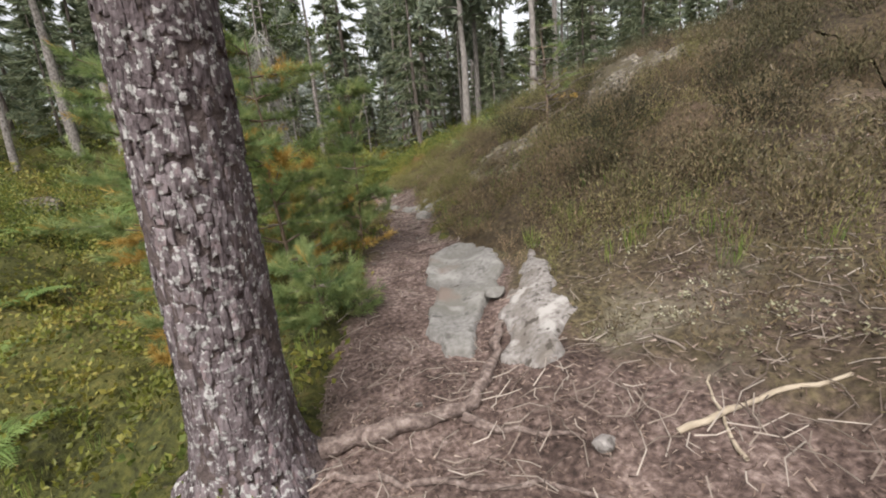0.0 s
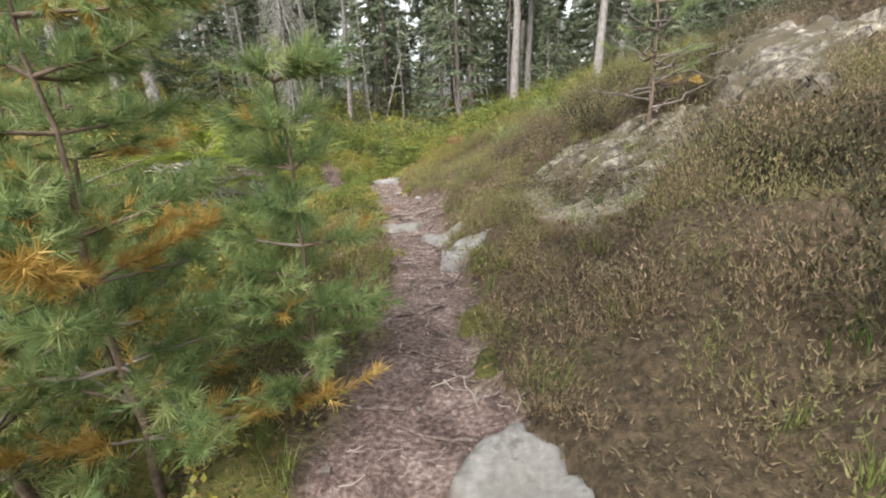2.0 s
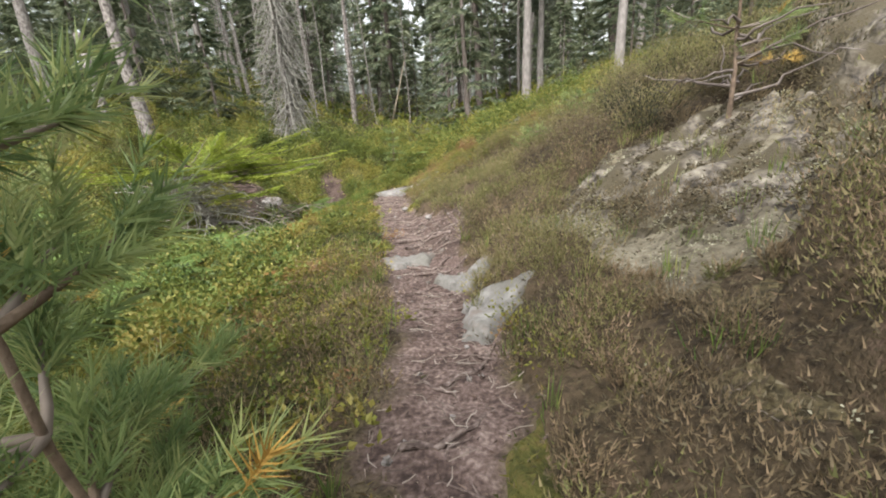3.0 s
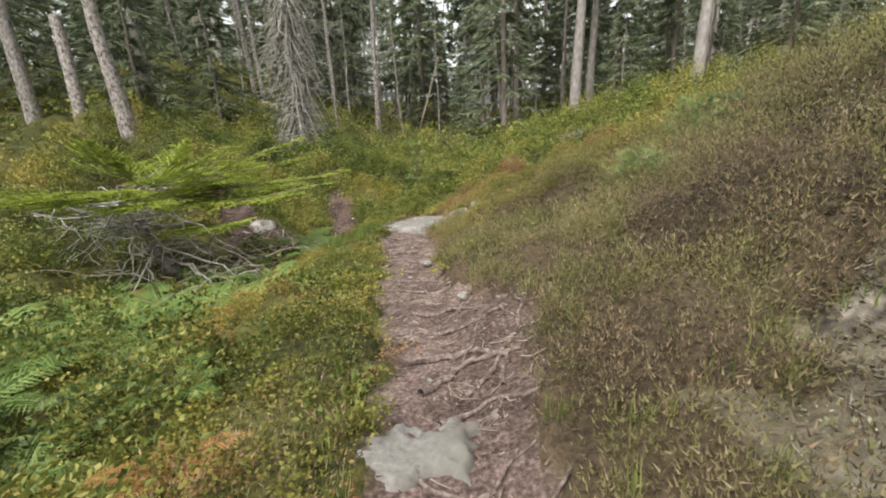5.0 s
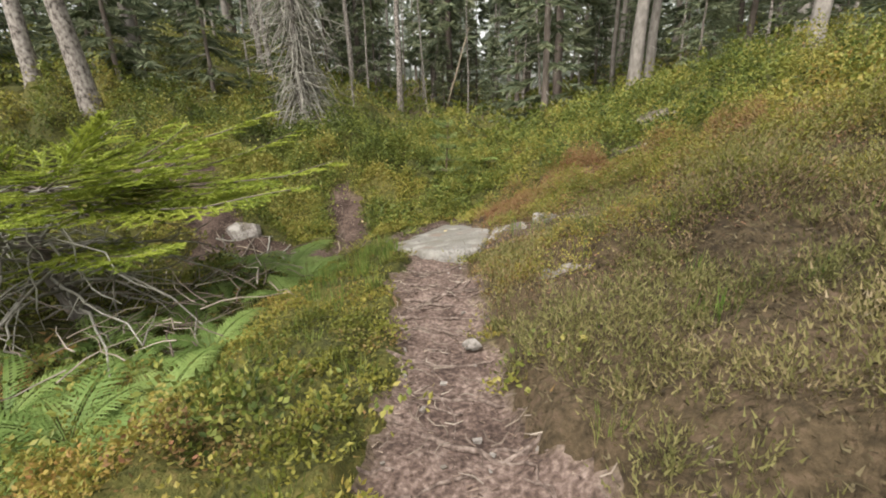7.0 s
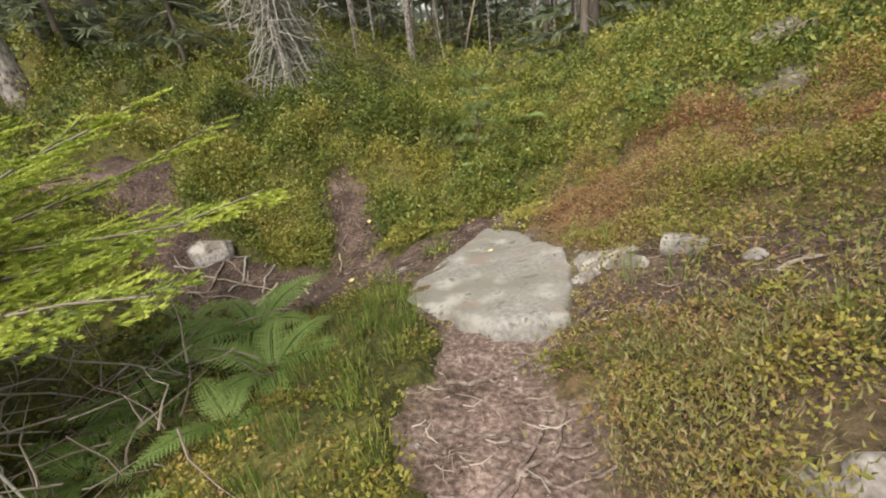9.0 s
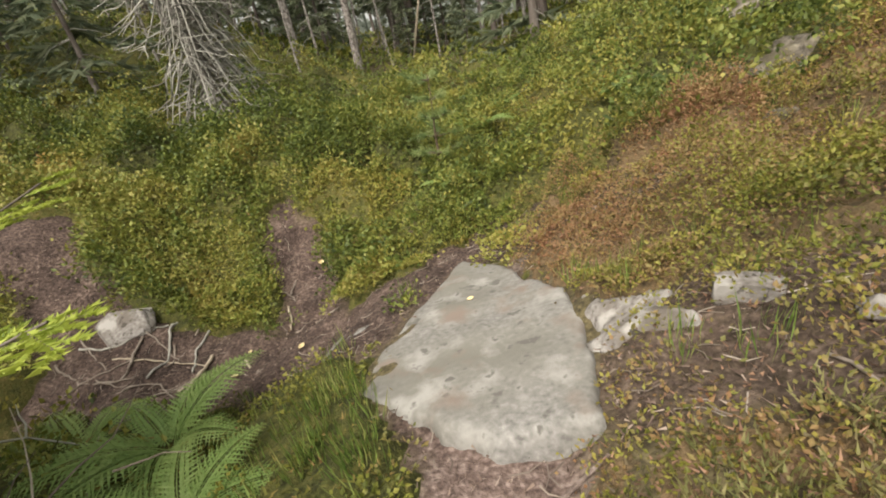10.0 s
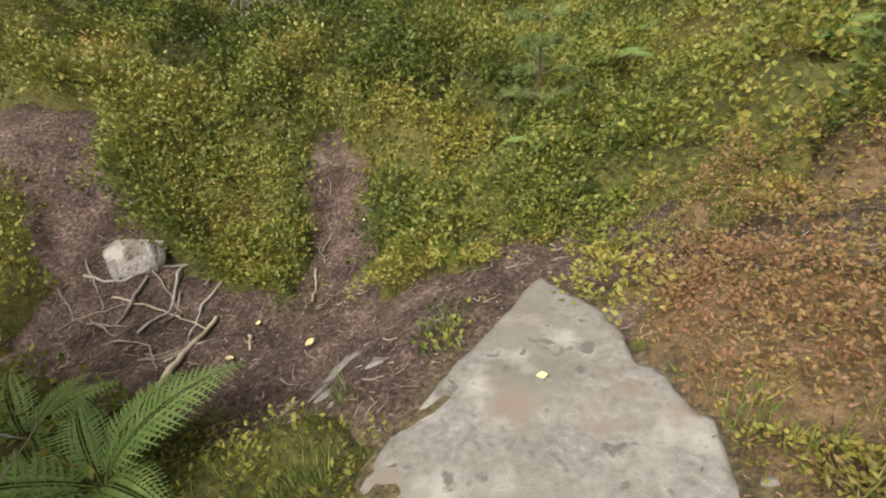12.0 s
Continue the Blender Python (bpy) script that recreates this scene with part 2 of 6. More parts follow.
def ground_material():
    m = material("forest_floor", [(0.3, (0.03, 0.025, 0.013)), (0.5, (0.075, 0.06, 0.03)), (0.75, (0.17, 0.14, 0.07))], 26, 0.95, 1.0, 40, detail=10)
    n, l = m.node_tree.nodes, m.node_tree.links
    b = n["Principled BSDF"]
    cover = n.new("ShaderNodeVertexColor")
    cover.layer_name = "cover"
    parts = n.new("ShaderNodeSeparateColor")
    l.new(cover.outputs[0], parts.inputs[0])
    geo = n.new("ShaderNodeNewGeometry")
    colour = b.inputs["Base Color"].links[0].from_socket
    kinds = [("Red", [(0.36, (0.04, 0.027, 0.022)), (0.46, (0.085, 0.058, 0.047)), (0.54, (0.14, 0.1, 0.083)), (0.66, (0.26, 0.2, 0.17))], 34),
             ("Green", [(0.32, (0.06, 0.05, 0.034)), (0.48, (0.16, 0.138, 0.097)), (0.62, (0.275, 0.248, 0.178)), (0.8, (0.41, 0.38, 0.28))], 19),
             ("Blue", [(0.36, (0.018, 0.012, 0.009)), (0.47, (0.05, 0.033, 0.026)), (0.56, (0.092, 0.063, 0.05)), (0.68, (0.19, 0.14, 0.112))], 34)]
    for channel, stops, scale in kinds:
        tex = n.new("ShaderNodeTexNoise")
        tex.inputs["Scale"].default_value, tex.inputs["Detail"].default_value = scale, 10
        l.new(geo.outputs["Position"], tex.inputs["Vector"])
        ramp = n.new("ShaderNodeValToRGB")
        e = ramp.color_ramp.elements
        while len(e) < len(stops):
            e.new(0.5)
        for k, (at, c) in enumerate(stops):
            e[k].position, e[k].color = at, (*c, 1)
        wide = n.new("ShaderNodeTexNoise")
        wide.inputs["Scale"].default_value, wide.inputs["Detail"].default_value = scale / 9, 4
        l.new(geo.outputs["Position"], wide.inputs["Vector"])
        both = n.new("ShaderNodeMix")
        both.inputs[0].default_value = 0.42
        l.new(tex.outputs[0], both.inputs[2])
        l.new(wide.outputs[0], both.inputs[3])
        l.new(both.outputs[0], ramp.inputs[0])
        mx = n.new("ShaderNodeMix")
        mx.data_type = "RGBA"
        l.new(parts.outputs[channel], mx.inputs[0])
        l.new(colour, mx.inputs[6])
        l.new(ramp.outputs[0], mx.inputs[7])
        colour = mx.outputs[2]
    l.new(colour, b.inputs["Base Color"])
    return m


FLOOR = ground_material()


# mesh helpers
def mesh_ob(name, verts, faces, mat, parent=None, smooth=False, label="", plant=None):
    """One mesh object from arrays: verts (n, 3); faces (m, 3) or (m, 4)."""
    verts, faces = np.asarray(verts, np.float32), np.asarray(faces, np.int32)
    me = bpy.data.meshes.new(name)
    me.vertices.add(len(verts))
    me.vertices.foreach_set("co", verts.ravel())
    me.loops.add(faces.size)
    me.loops.foreach_set("vertex_index", faces.ravel())
    me.polygons.add(len(faces))
    me.polygons.foreach_set("loop_start", np.arange(0, faces.size, faces.shape[1], dtype=np.int32))
    me.polygons.foreach_set("use_smooth", np.full(len(faces), smooth))
    me.update(calc_edges=True)
    me.materials.append(mat)
    if plant is not None:
        own = me.attributes.new("plant", "FLOAT", "POINT")
        own.data.foreach_set("value", np.asarray(plant, np.float32))
    ob = new(name, me)
    if parent:
        ob.parent = parent
    if label:
        tagged(ob, label)
    return ob


def thing(name, label, category, at=(0, 0, 0), group="", kind=""):
    ob = new(name)
    ob.location = at
    ob.empty_display_size = 0.1
    return tagged(ob, label, category, group, kind)


def join(pieces):
    """Several (verts, faces) with faces of one size, as one."""
    vs, fs, k = [], [], 0
    for v, f in pieces:
        vs.append(v)
        fs.append(np.asarray(f) + k)
        k += len(v)
    return np.concatenate(vs), np.concatenate(fs)


def unit(a):
    return a / np.maximum(np.linalg.norm(a, axis=-1, keepdims=True), 1e-9)


def leaves(p, d, length, width, rng, lift=None):
    """Diamond leaves from the points p along d, turned at random about d, or flat where lift is given."""
    d = unit(d)
    n = len(p)
    up = rng.normal(size=(n, 3)) if lift is None else np.asarray(lift) + 0.35 * rng.normal(size=(n, 3))
    s = unit(np.cross(d, up)) * np.reshape(width, (-1, 1)) / 2
    nrm = unit(np.cross(s, d))
    length = np.reshape(length, (-1, 1))
    mid = p + d * length * 0.45 + nrm * length * 0.08
    v = np.stack([p, mid + s, p + d * length, mid - s], 1).reshape(-1, 3)
    return v, np.arange(4 * n).reshape(-1, 4)


def needles(p, d, length, width, rng):
    d = unit(d)
    n = len(p)
    s = unit(np.cross(d, rng.normal(size=(n, 3)))) * np.reshape(width, (-1, 1)) / 2
    v = np.stack([p - s, p + s, p + d * np.reshape(length, (-1, 1))], 1).reshape(-1, 3)
    return v, np.arange(3 * n).reshape(-1, 3)


def tube(points, radii, sides=6):
    """A closed tube of quads along a line of points."""
    pts = np.asarray(points, float)
    radii = np.broadcast_to(np.asarray(radii, float), (len(pts),))
    t = unit(np.gradient(pts, axis=0))
    ref = np.where(np.abs(t[:, 2:3]) > 0.9, np.array([[1.0, 0, 0]]), np.array([[0, 0, 1.0]]))
    a = unit(np.cross(t, ref))
    b = np.cross(t, a)
    ang = np.arange(sides) / sides * 2 * math.pi
    ring = pts[:, None] + radii[:, None, None] * (np.cos(ang)[None, :, None] * a[:, None] + np.sin(ang)[None, :, None] * b[:, None])
    n = len(pts)
    i, j = np.meshgrid(np.arange(n - 1), np.arange(sides), indexing="ij")
    k = (j + 1) % sides
    f = np.stack([i * sides + j, i * sides + k, (i + 1) * sides + k, (i + 1) * sides + j], -1).reshape(-1, 4)
    return ring.reshape(-1, 3), f


def crooked(a, b, n, wobble, rng, sag=0.0):
    """A wavering line from a to b."""
    a, b = np.asarray(a, float), np.asarray(b, float)
    t = np.linspace(0, 1, n)[:, None]
    w = np.cumsum(rng.normal(size=(n, 3)), 0)
    w = w - w[:1] - t * (w[-1:] - w[:1])
    size = np.linalg.norm(b - a)
    p = a + (b - a) * t + w * wobble * size / max(n ** 0.5, 1)
    p[:, 2] -= sag * size * (4 * t * (1 - t))[:, 0]
    return p

def sstep(a, b, v):
    t = np.clip((v - a) / (b - a), 0, 1)
    return t * t * (3 - 2 * t)


def knots(v, at, values):
    """A smooth curve through a few knots."""
    i = np.clip(np.searchsorted(at, v) - 1, 0, len(at) - 2)
    at, values = np.asarray(at, float), np.asarray(values, float)
    m = np.gradient(values, at)
    h = at[i + 1] - at[i]
    t = np.clip((v - at[i]) / h, 0, 1)
    return ((1 + 2 * t) * (1 - t) ** 2 * values[i] + t * (1 - t) ** 2 * h * m[i]
            + t * t * (3 - 2 * t) * values[i + 1] + t * t * (t - 1) * h * m[i + 1])


def ripple(x, y, size, seed):
    """Smooth unevenness of about -1..1, as a sum of crossing waves."""
    r = np.random.RandomState(seed)
    z = np.zeros(np.broadcast(x, y).shape)
    for k in range(7):
        a, f, p = r.uniform(0, 2 * math.pi), r.uniform(0.6, 1.7) / size, r.uniform(0, 6.28)
        z = z + np.sin((x * math.cos(a) + y * math.sin(a)) * f * 6.28 + p) / 3.2
    return z


def hump(x, y, cx, cy, height, rx, ry):
    return height * np.exp(-((x - cx) / rx) ** 2 - ((y - cy) / ry) ** 2)


def path_x(y):
    return knots(y, [-6, 0, 2, 4, 6.6, 8, 10, 12, 13.5, 15, 18, 30], [0.3, 0.0, -0.12, -0.25, -0.55, -0.95, -1.65, -2.12, -2.5, -2.75, -2.9, -3.2])


def ground(x, y):
    """The height of the bare ground."""
    x, y = np.asarray(x, float), np.asarray(y, float)
    d = x - path_x(y)
    z = knots(y, [-8, -2, 0, 1.5, 3, 4, 5.5, 6.6, 8, 10, 11.8, 13.5, 15, 17, 19, 22, 30, 45, 80],
              [-0.9, -0.2, -0.03, 0.05, 0.2, 0.29, 0.3, 0.26, 0.2, 0.08, -0.05, -0.08, -0.25, -0.35, -0.2, 0.0, 0.3, 1.0, 3.0])
    right = np.maximum(d - 0.25, 0)
    slope = knots(y, [-8, 0, 2.5, 4, 5, 8, 12, 15, 18, 24, 32, 45], [0.3, 0.3, 0.26, 0.33, 0.42, 0.42, 0.45, 0.36, 0.34, 0.3, 0.22, 0.12])
    z = z + 5.5 * np.tanh(slope * right / 5.5)
    left = np.maximum(-d - 0.3, 0)
    drop = knots(y, [-8, 0, 3, 6, 9, 12, 14.5, 16, 18, 22], [1.0, 0.8, 0.6, 0.5, 0.5, 0.5, 0.62, 0.35, 0.05, 0.0])
    z = z - drop * sstep(0, 2.2, left)
    z = z + 5.0 * np.tanh(np.maximum(left - 4.0, 0) * 0.26 / 5.0) * (1 - 0.45 * sstep(20, 34, y))
    z = z + hump(x, y, -6.3, 18.2, 0.75, 2.6, 1.7) + hump(x, y, -17, 30, 2.6, 6, 7) + hump(x, y, 8, 42, 2.0, 9, 8)
    z = z + hump(x, y, -4.6, 16.1, -0.38, 1.4, 0.9) + hump(x, y, -7.8, 16.0, 0.55, 1.3, 1.2) + hump(x, y, -11, 17.5, 0.7, 3, 3.5)
    away = sstep(0.3, 1.2, np.abs(d))
    z = z + 0.06 * away * ripple(x, y, 1.7, 3) + 0.04 * away * (1 - 0.6 * sstep(0.6, 1.4, d)) * ripple(x, y, 0.8, 8) + 0.15 * sstep(2, 8, np.abs(d)) * ripple(x, y, 5.0, 4) + 0.018 * ripple(x, y, 0.55, 5)
    return z


# the ground and what covers it
def band(x, y, ax, ay, bx, by, half):
    """1 inside a stripe of that half width round the line from a to b, 0 outside."""
    t = np.clip(((x - ax) * (bx - ax) + (y - ay) * (by - ay)) / ((bx - ax) ** 2 + (by - ay) ** 2), 0, 1)
    return 1 - sstep(half * 0.75, half * 1.2, np.hypot(x - ax - t * (bx - ax), y - ay - t * (by - ay)))


def bare_path(x, y):
    d = x - path_x(y) + 0.1 * ripple(x, y, 0.8, 11) + 0.03 * ripple(x, y, 0.2, 12)
    wl = knots(y, [-8, 0, 2, 3.5, 5, 8, 10, 12, 14, 15.5], [0.7, 0.75, 0.65, 0.6, 0.48, 0.42, 0.3, 0.45, 0.4, 0.35])
    wr = knots(y, [-8, 0, 1.2, 2.2, 3.5, 5, 7, 8.5, 9.6, 11, 12.5, 15.5], [1.3, 1.5, 1.5, 0.95, 0.6, 0.24, 0.34, 0.5, 0.85, 0.42, 0.3, 0.5])
    return sstep(-0.08, 0.08, d + wl) * sstep(-0.08, 0.08, wr - d) * (1 - sstep(15.2, 15.9, y))


def ditch(x, y):
    x, y = x + 0.12 * ripple(x, y, 0.9, 13), y + 0.12 * ripple(x, y, 0.7, 14)
    m = band(x, y, -3.7, 15.05, -6.4, 14.95, 0.62)
    m = np.maximum(m, band(x, y, -6.4, 15.1, -7.6, 15.9, 0.45))
    m = np.maximum(m, band(x, y, -4.4, 15.5, -5.2, 17.0, 0.36))
    return np.maximum(m, band(x, y, -3.6, 15.6, -2.9, 15.9, 0.3))


def litter_patch(x, y):
    x, y = x + 0.15 * ripple(x, y, 0.9, 15), y + 0.15 * ripple(x, y, 0.6, 16)
    m = band(x, y, -2.6, 16.2, -1.4, 15.7, 0.35) * 0.75
    m = np.maximum(m, band(x, y, -1.5, 13.9, -1.1, 13.7, 0.5) * 0.8)
    m = np.maximum(m, band(x, y, 0.9, 1.3, 3.2, 3.4, 1.25) * (0.35 + 0.4 * ripple(x, y, 0.9, 19)).clip(0, 0.75))
    m = np.maximum(m, band(x, y, -0.9, 8.9, -0.95, 10.2, 0.34) * 0.6)
    return np.maximum(m, band(x, y, -7.6, 16.0, -9.5, 15.6, 0.5))


def lichen_patch(x, y):
    x, y = x + 0.2 * ripple(x, y, 0.9, 17), y + 0.2 * ripple(x, y, 0.7, 18)
    m = band(x, y, 0.75, 8.1, 2.0, 8.5, 0.75) * 0.65
    m = np.maximum(m, band(x, y, 0.9, 6.9, 1.9, 7.2, 0.5) * 0.8)
    m = np.maximum(m, band(x, y, 1.0, 2.4, 1.4, 2.1, 0.28) * 0.55)
    return np.maximum(m, band(x, y, 3.0, 8.2, 4.6, 8.9, 0.7))


def spread(stops):
    """Grid lines: (from, to, step) stretches, one after the other."""
    return np.unique(np.round(np.concatenate([np.arange(a, b, s) for a, b, s in stops]), 3))


gx = spread([(-400, -60, 40), (-60, -20, 4), (-20, -9, 0.6), (-9, -4.5, 0.14), (-4.5, 2.2, 0.075), (2.2, 6, 0.2), (6, 16, 0.6), (16, 60, 4), (60, 401, 40)])
gy = spread([(-400, -40, 40), (-40, -4, 3), (-4, 0.5, 0.3), (0.5, 17, 0.09), (17, 22, 0.2), (22, 36, 0.7), (36, 70, 3), (70, 401, 40)])
X, Y = np.meshgrid(gx, gy)
near = (1 - sstep(9, 20, np.abs(X + 2))) * (1 - sstep(17, 24, Y))
trodden, dark = bare_path(X, Y), ditch(X, Y)
Z = ground(X, Y) - 0.035 * trodden * near + 0.02 * near * ripple(X, Y, 0.23, 6) * (0.4 + 0.6 * (1 - trodden))
nx, ny = len(gx), len(gy)
i, j = np.meshgrid(np.arange(ny - 1), np.arange(nx - 1), indexing="ij")
quads = np.stack([i * nx + j, i * nx + j + 1, (i + 1) * nx + j + 1, (i + 1) * nx + j], -1).reshape(-1, 4)
ground_ob = mesh_ob("ground", np.stack([X, Y, Z], -1).reshape(-1, 3), quads, FLOOR, smooth=True)
tagged(ground_ob, "mossy forest floor with a trodden brown earth path", "ground", kind="structure")
cover = np.zeros((ny * nx, 4), np.float32)
cover[:, 0], cover[:, 1], cover[:, 2], cover[:, 3] = trodden.ravel(), lichen_patch(X, Y).ravel(), np.maximum(dark, litter_patch(X, Y)).ravel(), 1
layer = ground_ob.data.color_attributes.new("cover", "FLOAT_COLOR", "POINT")
layer.data.foreach_set("color", cover.ravel())


# rocks
def inside(x, y, corners):
    """The signed distance into a polygon, above 0 inside."""
    best, odd = np.full(x.shape, 1e9), np.zeros(x.shape, bool)
    for (ax, ay), (bx, by) in zip(corners, corners[1:] + corners[:1]):
        t = np.clip(((x - ax) * (bx - ax) + (y - ay) * (by - ay)) / ((bx - ax) ** 2 + (by - ay) ** 2), 0, 1)
        best = np.minimum(best, np.hypot(x - ax - t * (bx - ax), y - ay - t * (by - ay)))
        if ay != by:
            odd ^= ((ay > y) != (by > y)) & (x < (bx - ax) * (y - ay) / (by - ay) + ax)
    return np.where(odd, best, -best)


SLABS, OUTCROPS = [], []


def slab(name, corners, lift, mat, label, seed, step=0.03, rough=0.009, tilt=(0, 0), edge=0.07, ragged=0.05, flat=0.0):
    """Bedrock that shows through the ground inside a polygon, with a ragged rim that dips under the soil."""
    xs, ys = [c[0] for c in corners], [c[1] for c in corners]
    cx, cy = sum(xs) / len(xs), sum(ys) / len(ys)
    gx, gy = np.arange(min(xs) - 0.15, max(xs) + 0.15, step), np.arange(min(ys) - 0.15, max(ys) + 0.15, step)
    x, y = np.meshgrid(gx, gy)
    s = inside(x, y, corners) + ragged * ripple(x, y, 0.35, seed) + ragged * 0.5 * ripple(x, y, 0.12, seed + 1)
    base = ground(x, y)
    if flat:
        k = s > 0
        fit = np.linalg.lstsq(np.stack([x[k], y[k], np.ones(k.sum())], -1), base[k], rcond=None)[0]
        base = base * (1 - flat) + flat * (fit[0] * x + fit[1] * y + fit[2])
    z = base + lift * sstep(-edge, edge, s) - 0.22 * (1 - sstep(-edge * 1.6, edge * 0.2, s))
    z = z + rough * ripple(x, y, 0.5, seed + 2) + rough * 0.2 * np.abs(ripple(x, y, 0.2, seed + 3)) + rough * 0.12 * ripple(x, y, 0.07, seed + 4)
    z = z + tilt[0] * (x - cx) + tilt[1] * (y - cy)
    keep = s > -edge * 2
    ok = keep[:-1, :-1] & keep[1:, :-1] & keep[:-1, 1:] & keep[1:, 1:]
    i, j = np.nonzero(ok)
    n = len(gx)
    f = np.stack([i * n + j, i * n + j + 1, (i + 1) * n + j + 1, (i + 1) * n + j], -1)
    used, inv = np.unique(f, return_inverse=True)
    v = np.stack([x, y, z], -1).reshape(-1, 3)[used]
    if mat is ROCK_MOSSY:
        OUTCROPS.append(corners)
    else:
        SLABS.append((corners, lift, tilt, cx, cy))
    return tagged(mesh_ob(name, v, inv.reshape(-1, 4), mat, smooth=True), label, "rock")


slab("rock_slab", [(0.08, 4.4), (0.25, 4.15), (0.42, 3.7), (0.4, 3.44), (0.28, 3.1), (0.1, 2.71), (0.08, 2.42), (-0.07, 2.45), (-0.2, 2.74), (-0.16, 3.15), (-0.12, 3.4), (-0.24, 3.6), (-0.22, 4.05), (-0.12, 4.3)],
     0.02, ROCK, "flat grey bedrock slab in the trodden path", 21, 0.02, 0.016, edge=0.04, ragged=0.02)
slab("rock_slab", [(0.66, 3.55), (0.72, 3.2), (0.7, 3.02), (0.64, 2.72), (0.74, 2.52), (0.62, 2.39), (0.52, 2.16), (0.43, 2.11), (0.26, 2.33), (0.35, 2.56), (0.31, 2.78), (0.44, 3.08)],
     0.02, ROCK_PALE, "narrow pale bedrock slab beside the path", 31, 0.02, 0.018, tilt=(0.1, 0), edge=0.04, ragged=0.02)
slab("rock_slab", [(-0.51, 7.2), (-0.15, 7.32), (0.05, 7.25), (-0.1, 6.95), (-0.34, 6.58), (-0.48, 6.66)], 0.07, ROCK, "angular grey rock at the path's edge", 41)
slab("rock_slab", [(-0.75, 7.77), (-0.38, 8.0), (-0.32, 7.72), (-0.56, 7.5)], 0.06, ROCK, "small grey rock step in the path", 51)
slab("rock_slab", [(-2.95, 15.75), (-2.55, 15.42), (-2.36, 15.05), (-2.14, 14.75), (-2.08, 14.3), (-2.1, 13.6), (-2.5, 13.55), (-2.9, 13.75), (-3.3, 14.0), (-3.3, 14.45), (-3.2, 14.8)],
     0.05, ROCK, "large smooth grey bedrock slab above the muddy ditch", 61, 0.025, rough=0.007, tilt=(0.06, 0), edge=0.04, ragged=0.014, flat=0.85)
slab("rock_slab", [(-2.04, 14.5), (-1.86, 14.3), (-1.7, 14.2), (-1.68, 14.0), (-2.06, 14.02)], 0.05, ROCK_PALE, "white lichened rock beside the large slab", 71)
slab("rock_slab", [(0.49, 9.0), (1.22, 9.15), (1.83, 9.25), (2.5, 8.8), (2.6, 7.8), (2.2, 6.9), (1.7, 6.6), (1.1, 7.0), (0.58, 8.1)], 0.03, ROCK_MOSSY, "broad bedrock on the slope under moss and pale lichen", 81, 0.06, 0.045, edge=0.2, ragged=0.2)
slab("rock_slab", [(3.2, 9.8), (4.1, 9.9), (4.6, 8.7), (3.6, 7.7), (2.7, 7.0), (2.6, 7.6)], 0.32, ROCK_MOSSY, "pale ribbed rock outcrop high on the heather slope", 91, 0.07, 0.06, edge=0.2, ragged=0.2)
slab("rock_slab", [(0.2, 19.1), (0.8, 19.2), (0.9, 18.6), (0.2, 18.5)], 0.28, ROCK_MOSSY, "weathered rock in the bilberry slope", 101, 0.06, 0.05, ragged=0.12)
slab("rock_slab", [(-0.4, 17.1), (0.2, 17.3), (0.35, 16.9), (-0.2, 16.6)], 0.22, ROCK_MOSSY, "long grey rock in the bilberry slope", 111, 0.05, 0.04, ragged=0.1)
slab("rock_slab", [(-1.5, 12.55), (-1.3, 12.62), (-1.05, 12.5), (-1.15, 12.3), (-1.45, 12.3)], 0.03, ROCK_PALE, "pale flat rock among bilberry beside the path", 121)
slab("rock_slab", [(-3.75, 14.75), (-3.6, 14.9), (-3.9, 15.05), (-4.2, 14.75), (-4.05, 14.5)], 0.0, ROCK, "pale stony patch in the dark mud", 131, ragged=0.08)
slab("rock_slab", [(-0.2, 10.85), (0.02, 10.8), (0.0, 10.55), (-0.15, 10.5)], 0.07, ROCK_MOSSY, "grey stone with a dark hollow among heather", 141, 0.03, 0.04)
slab("rock_slab", [(-1.55, 8.5), (-0.95, 8.75), (-1.05, 8.35), (-1.4, 8.25)], 0.03, ROCK, "worn flat stone in the path", 151)


def stone(name, at, size, mat, label, seed, turn=0.0, sunk=0.3, boxy=0.0, tilt=0.0):
    """A single stone: a ball cut and dented into facets; boxy above 0 makes a block, below 0 a flat slab with a broken rim."""
    bm = bmesh.new()
    bmesh.ops.create_icosphere(bm, subdivisions=3, radius=1.0)
    r = np.random.RandomState(seed)
    cuts = [(Vector(r.normal(size=3)).normalized(), r.uniform(0.55, 0.85)) for _ in range(9)]
    if boxy < 0:
        cuts = [(Vector((0, 0, 1)), -boxy), (Vector((0, 0, -1)), -boxy)] + [(Vector((math.cos(a), math.sin(a), 0.15)).normalized(), r.uniform(0.5, 0.8)) for a in (0.2, 1.4, 2.3, 3.6, 5.0)]
    elif boxy:
        cuts = [(Vector(a), boxy) for a in ((1, 0, 0), (-1, 0, 0), (0, 1, 0), (0, -1, 0), (0, 0, 1), (0, 0, -1))]
    for v in bm.verts:
        for nrm, h in cuts:
            over = v.co.dot(nrm) - h
            if over > 0:
                v.co -= nrm * over * 0.92
        v.co *= 1 + 0.07 * noise.noise(v.co * 2.3 + Vector((seed, 0, 0)))
        v.co = Vector((v.co.x * size[0], v.co.y * size[1], v.co.z * size[2]))
    me = bpy.data.meshes.new(name)
    bm.to_mesh(me)
    bm.free()
    me.materials.append(mat)
    ob = new(name, me)
    z = float(ground(at[0], at[1])) + size[2] * (1 - 2 * sunk) * 0.7
    ob.matrix_world = pose(at[0], at[1], z, tilt, 0, turn)
    return tagged(ob, label, "stone")


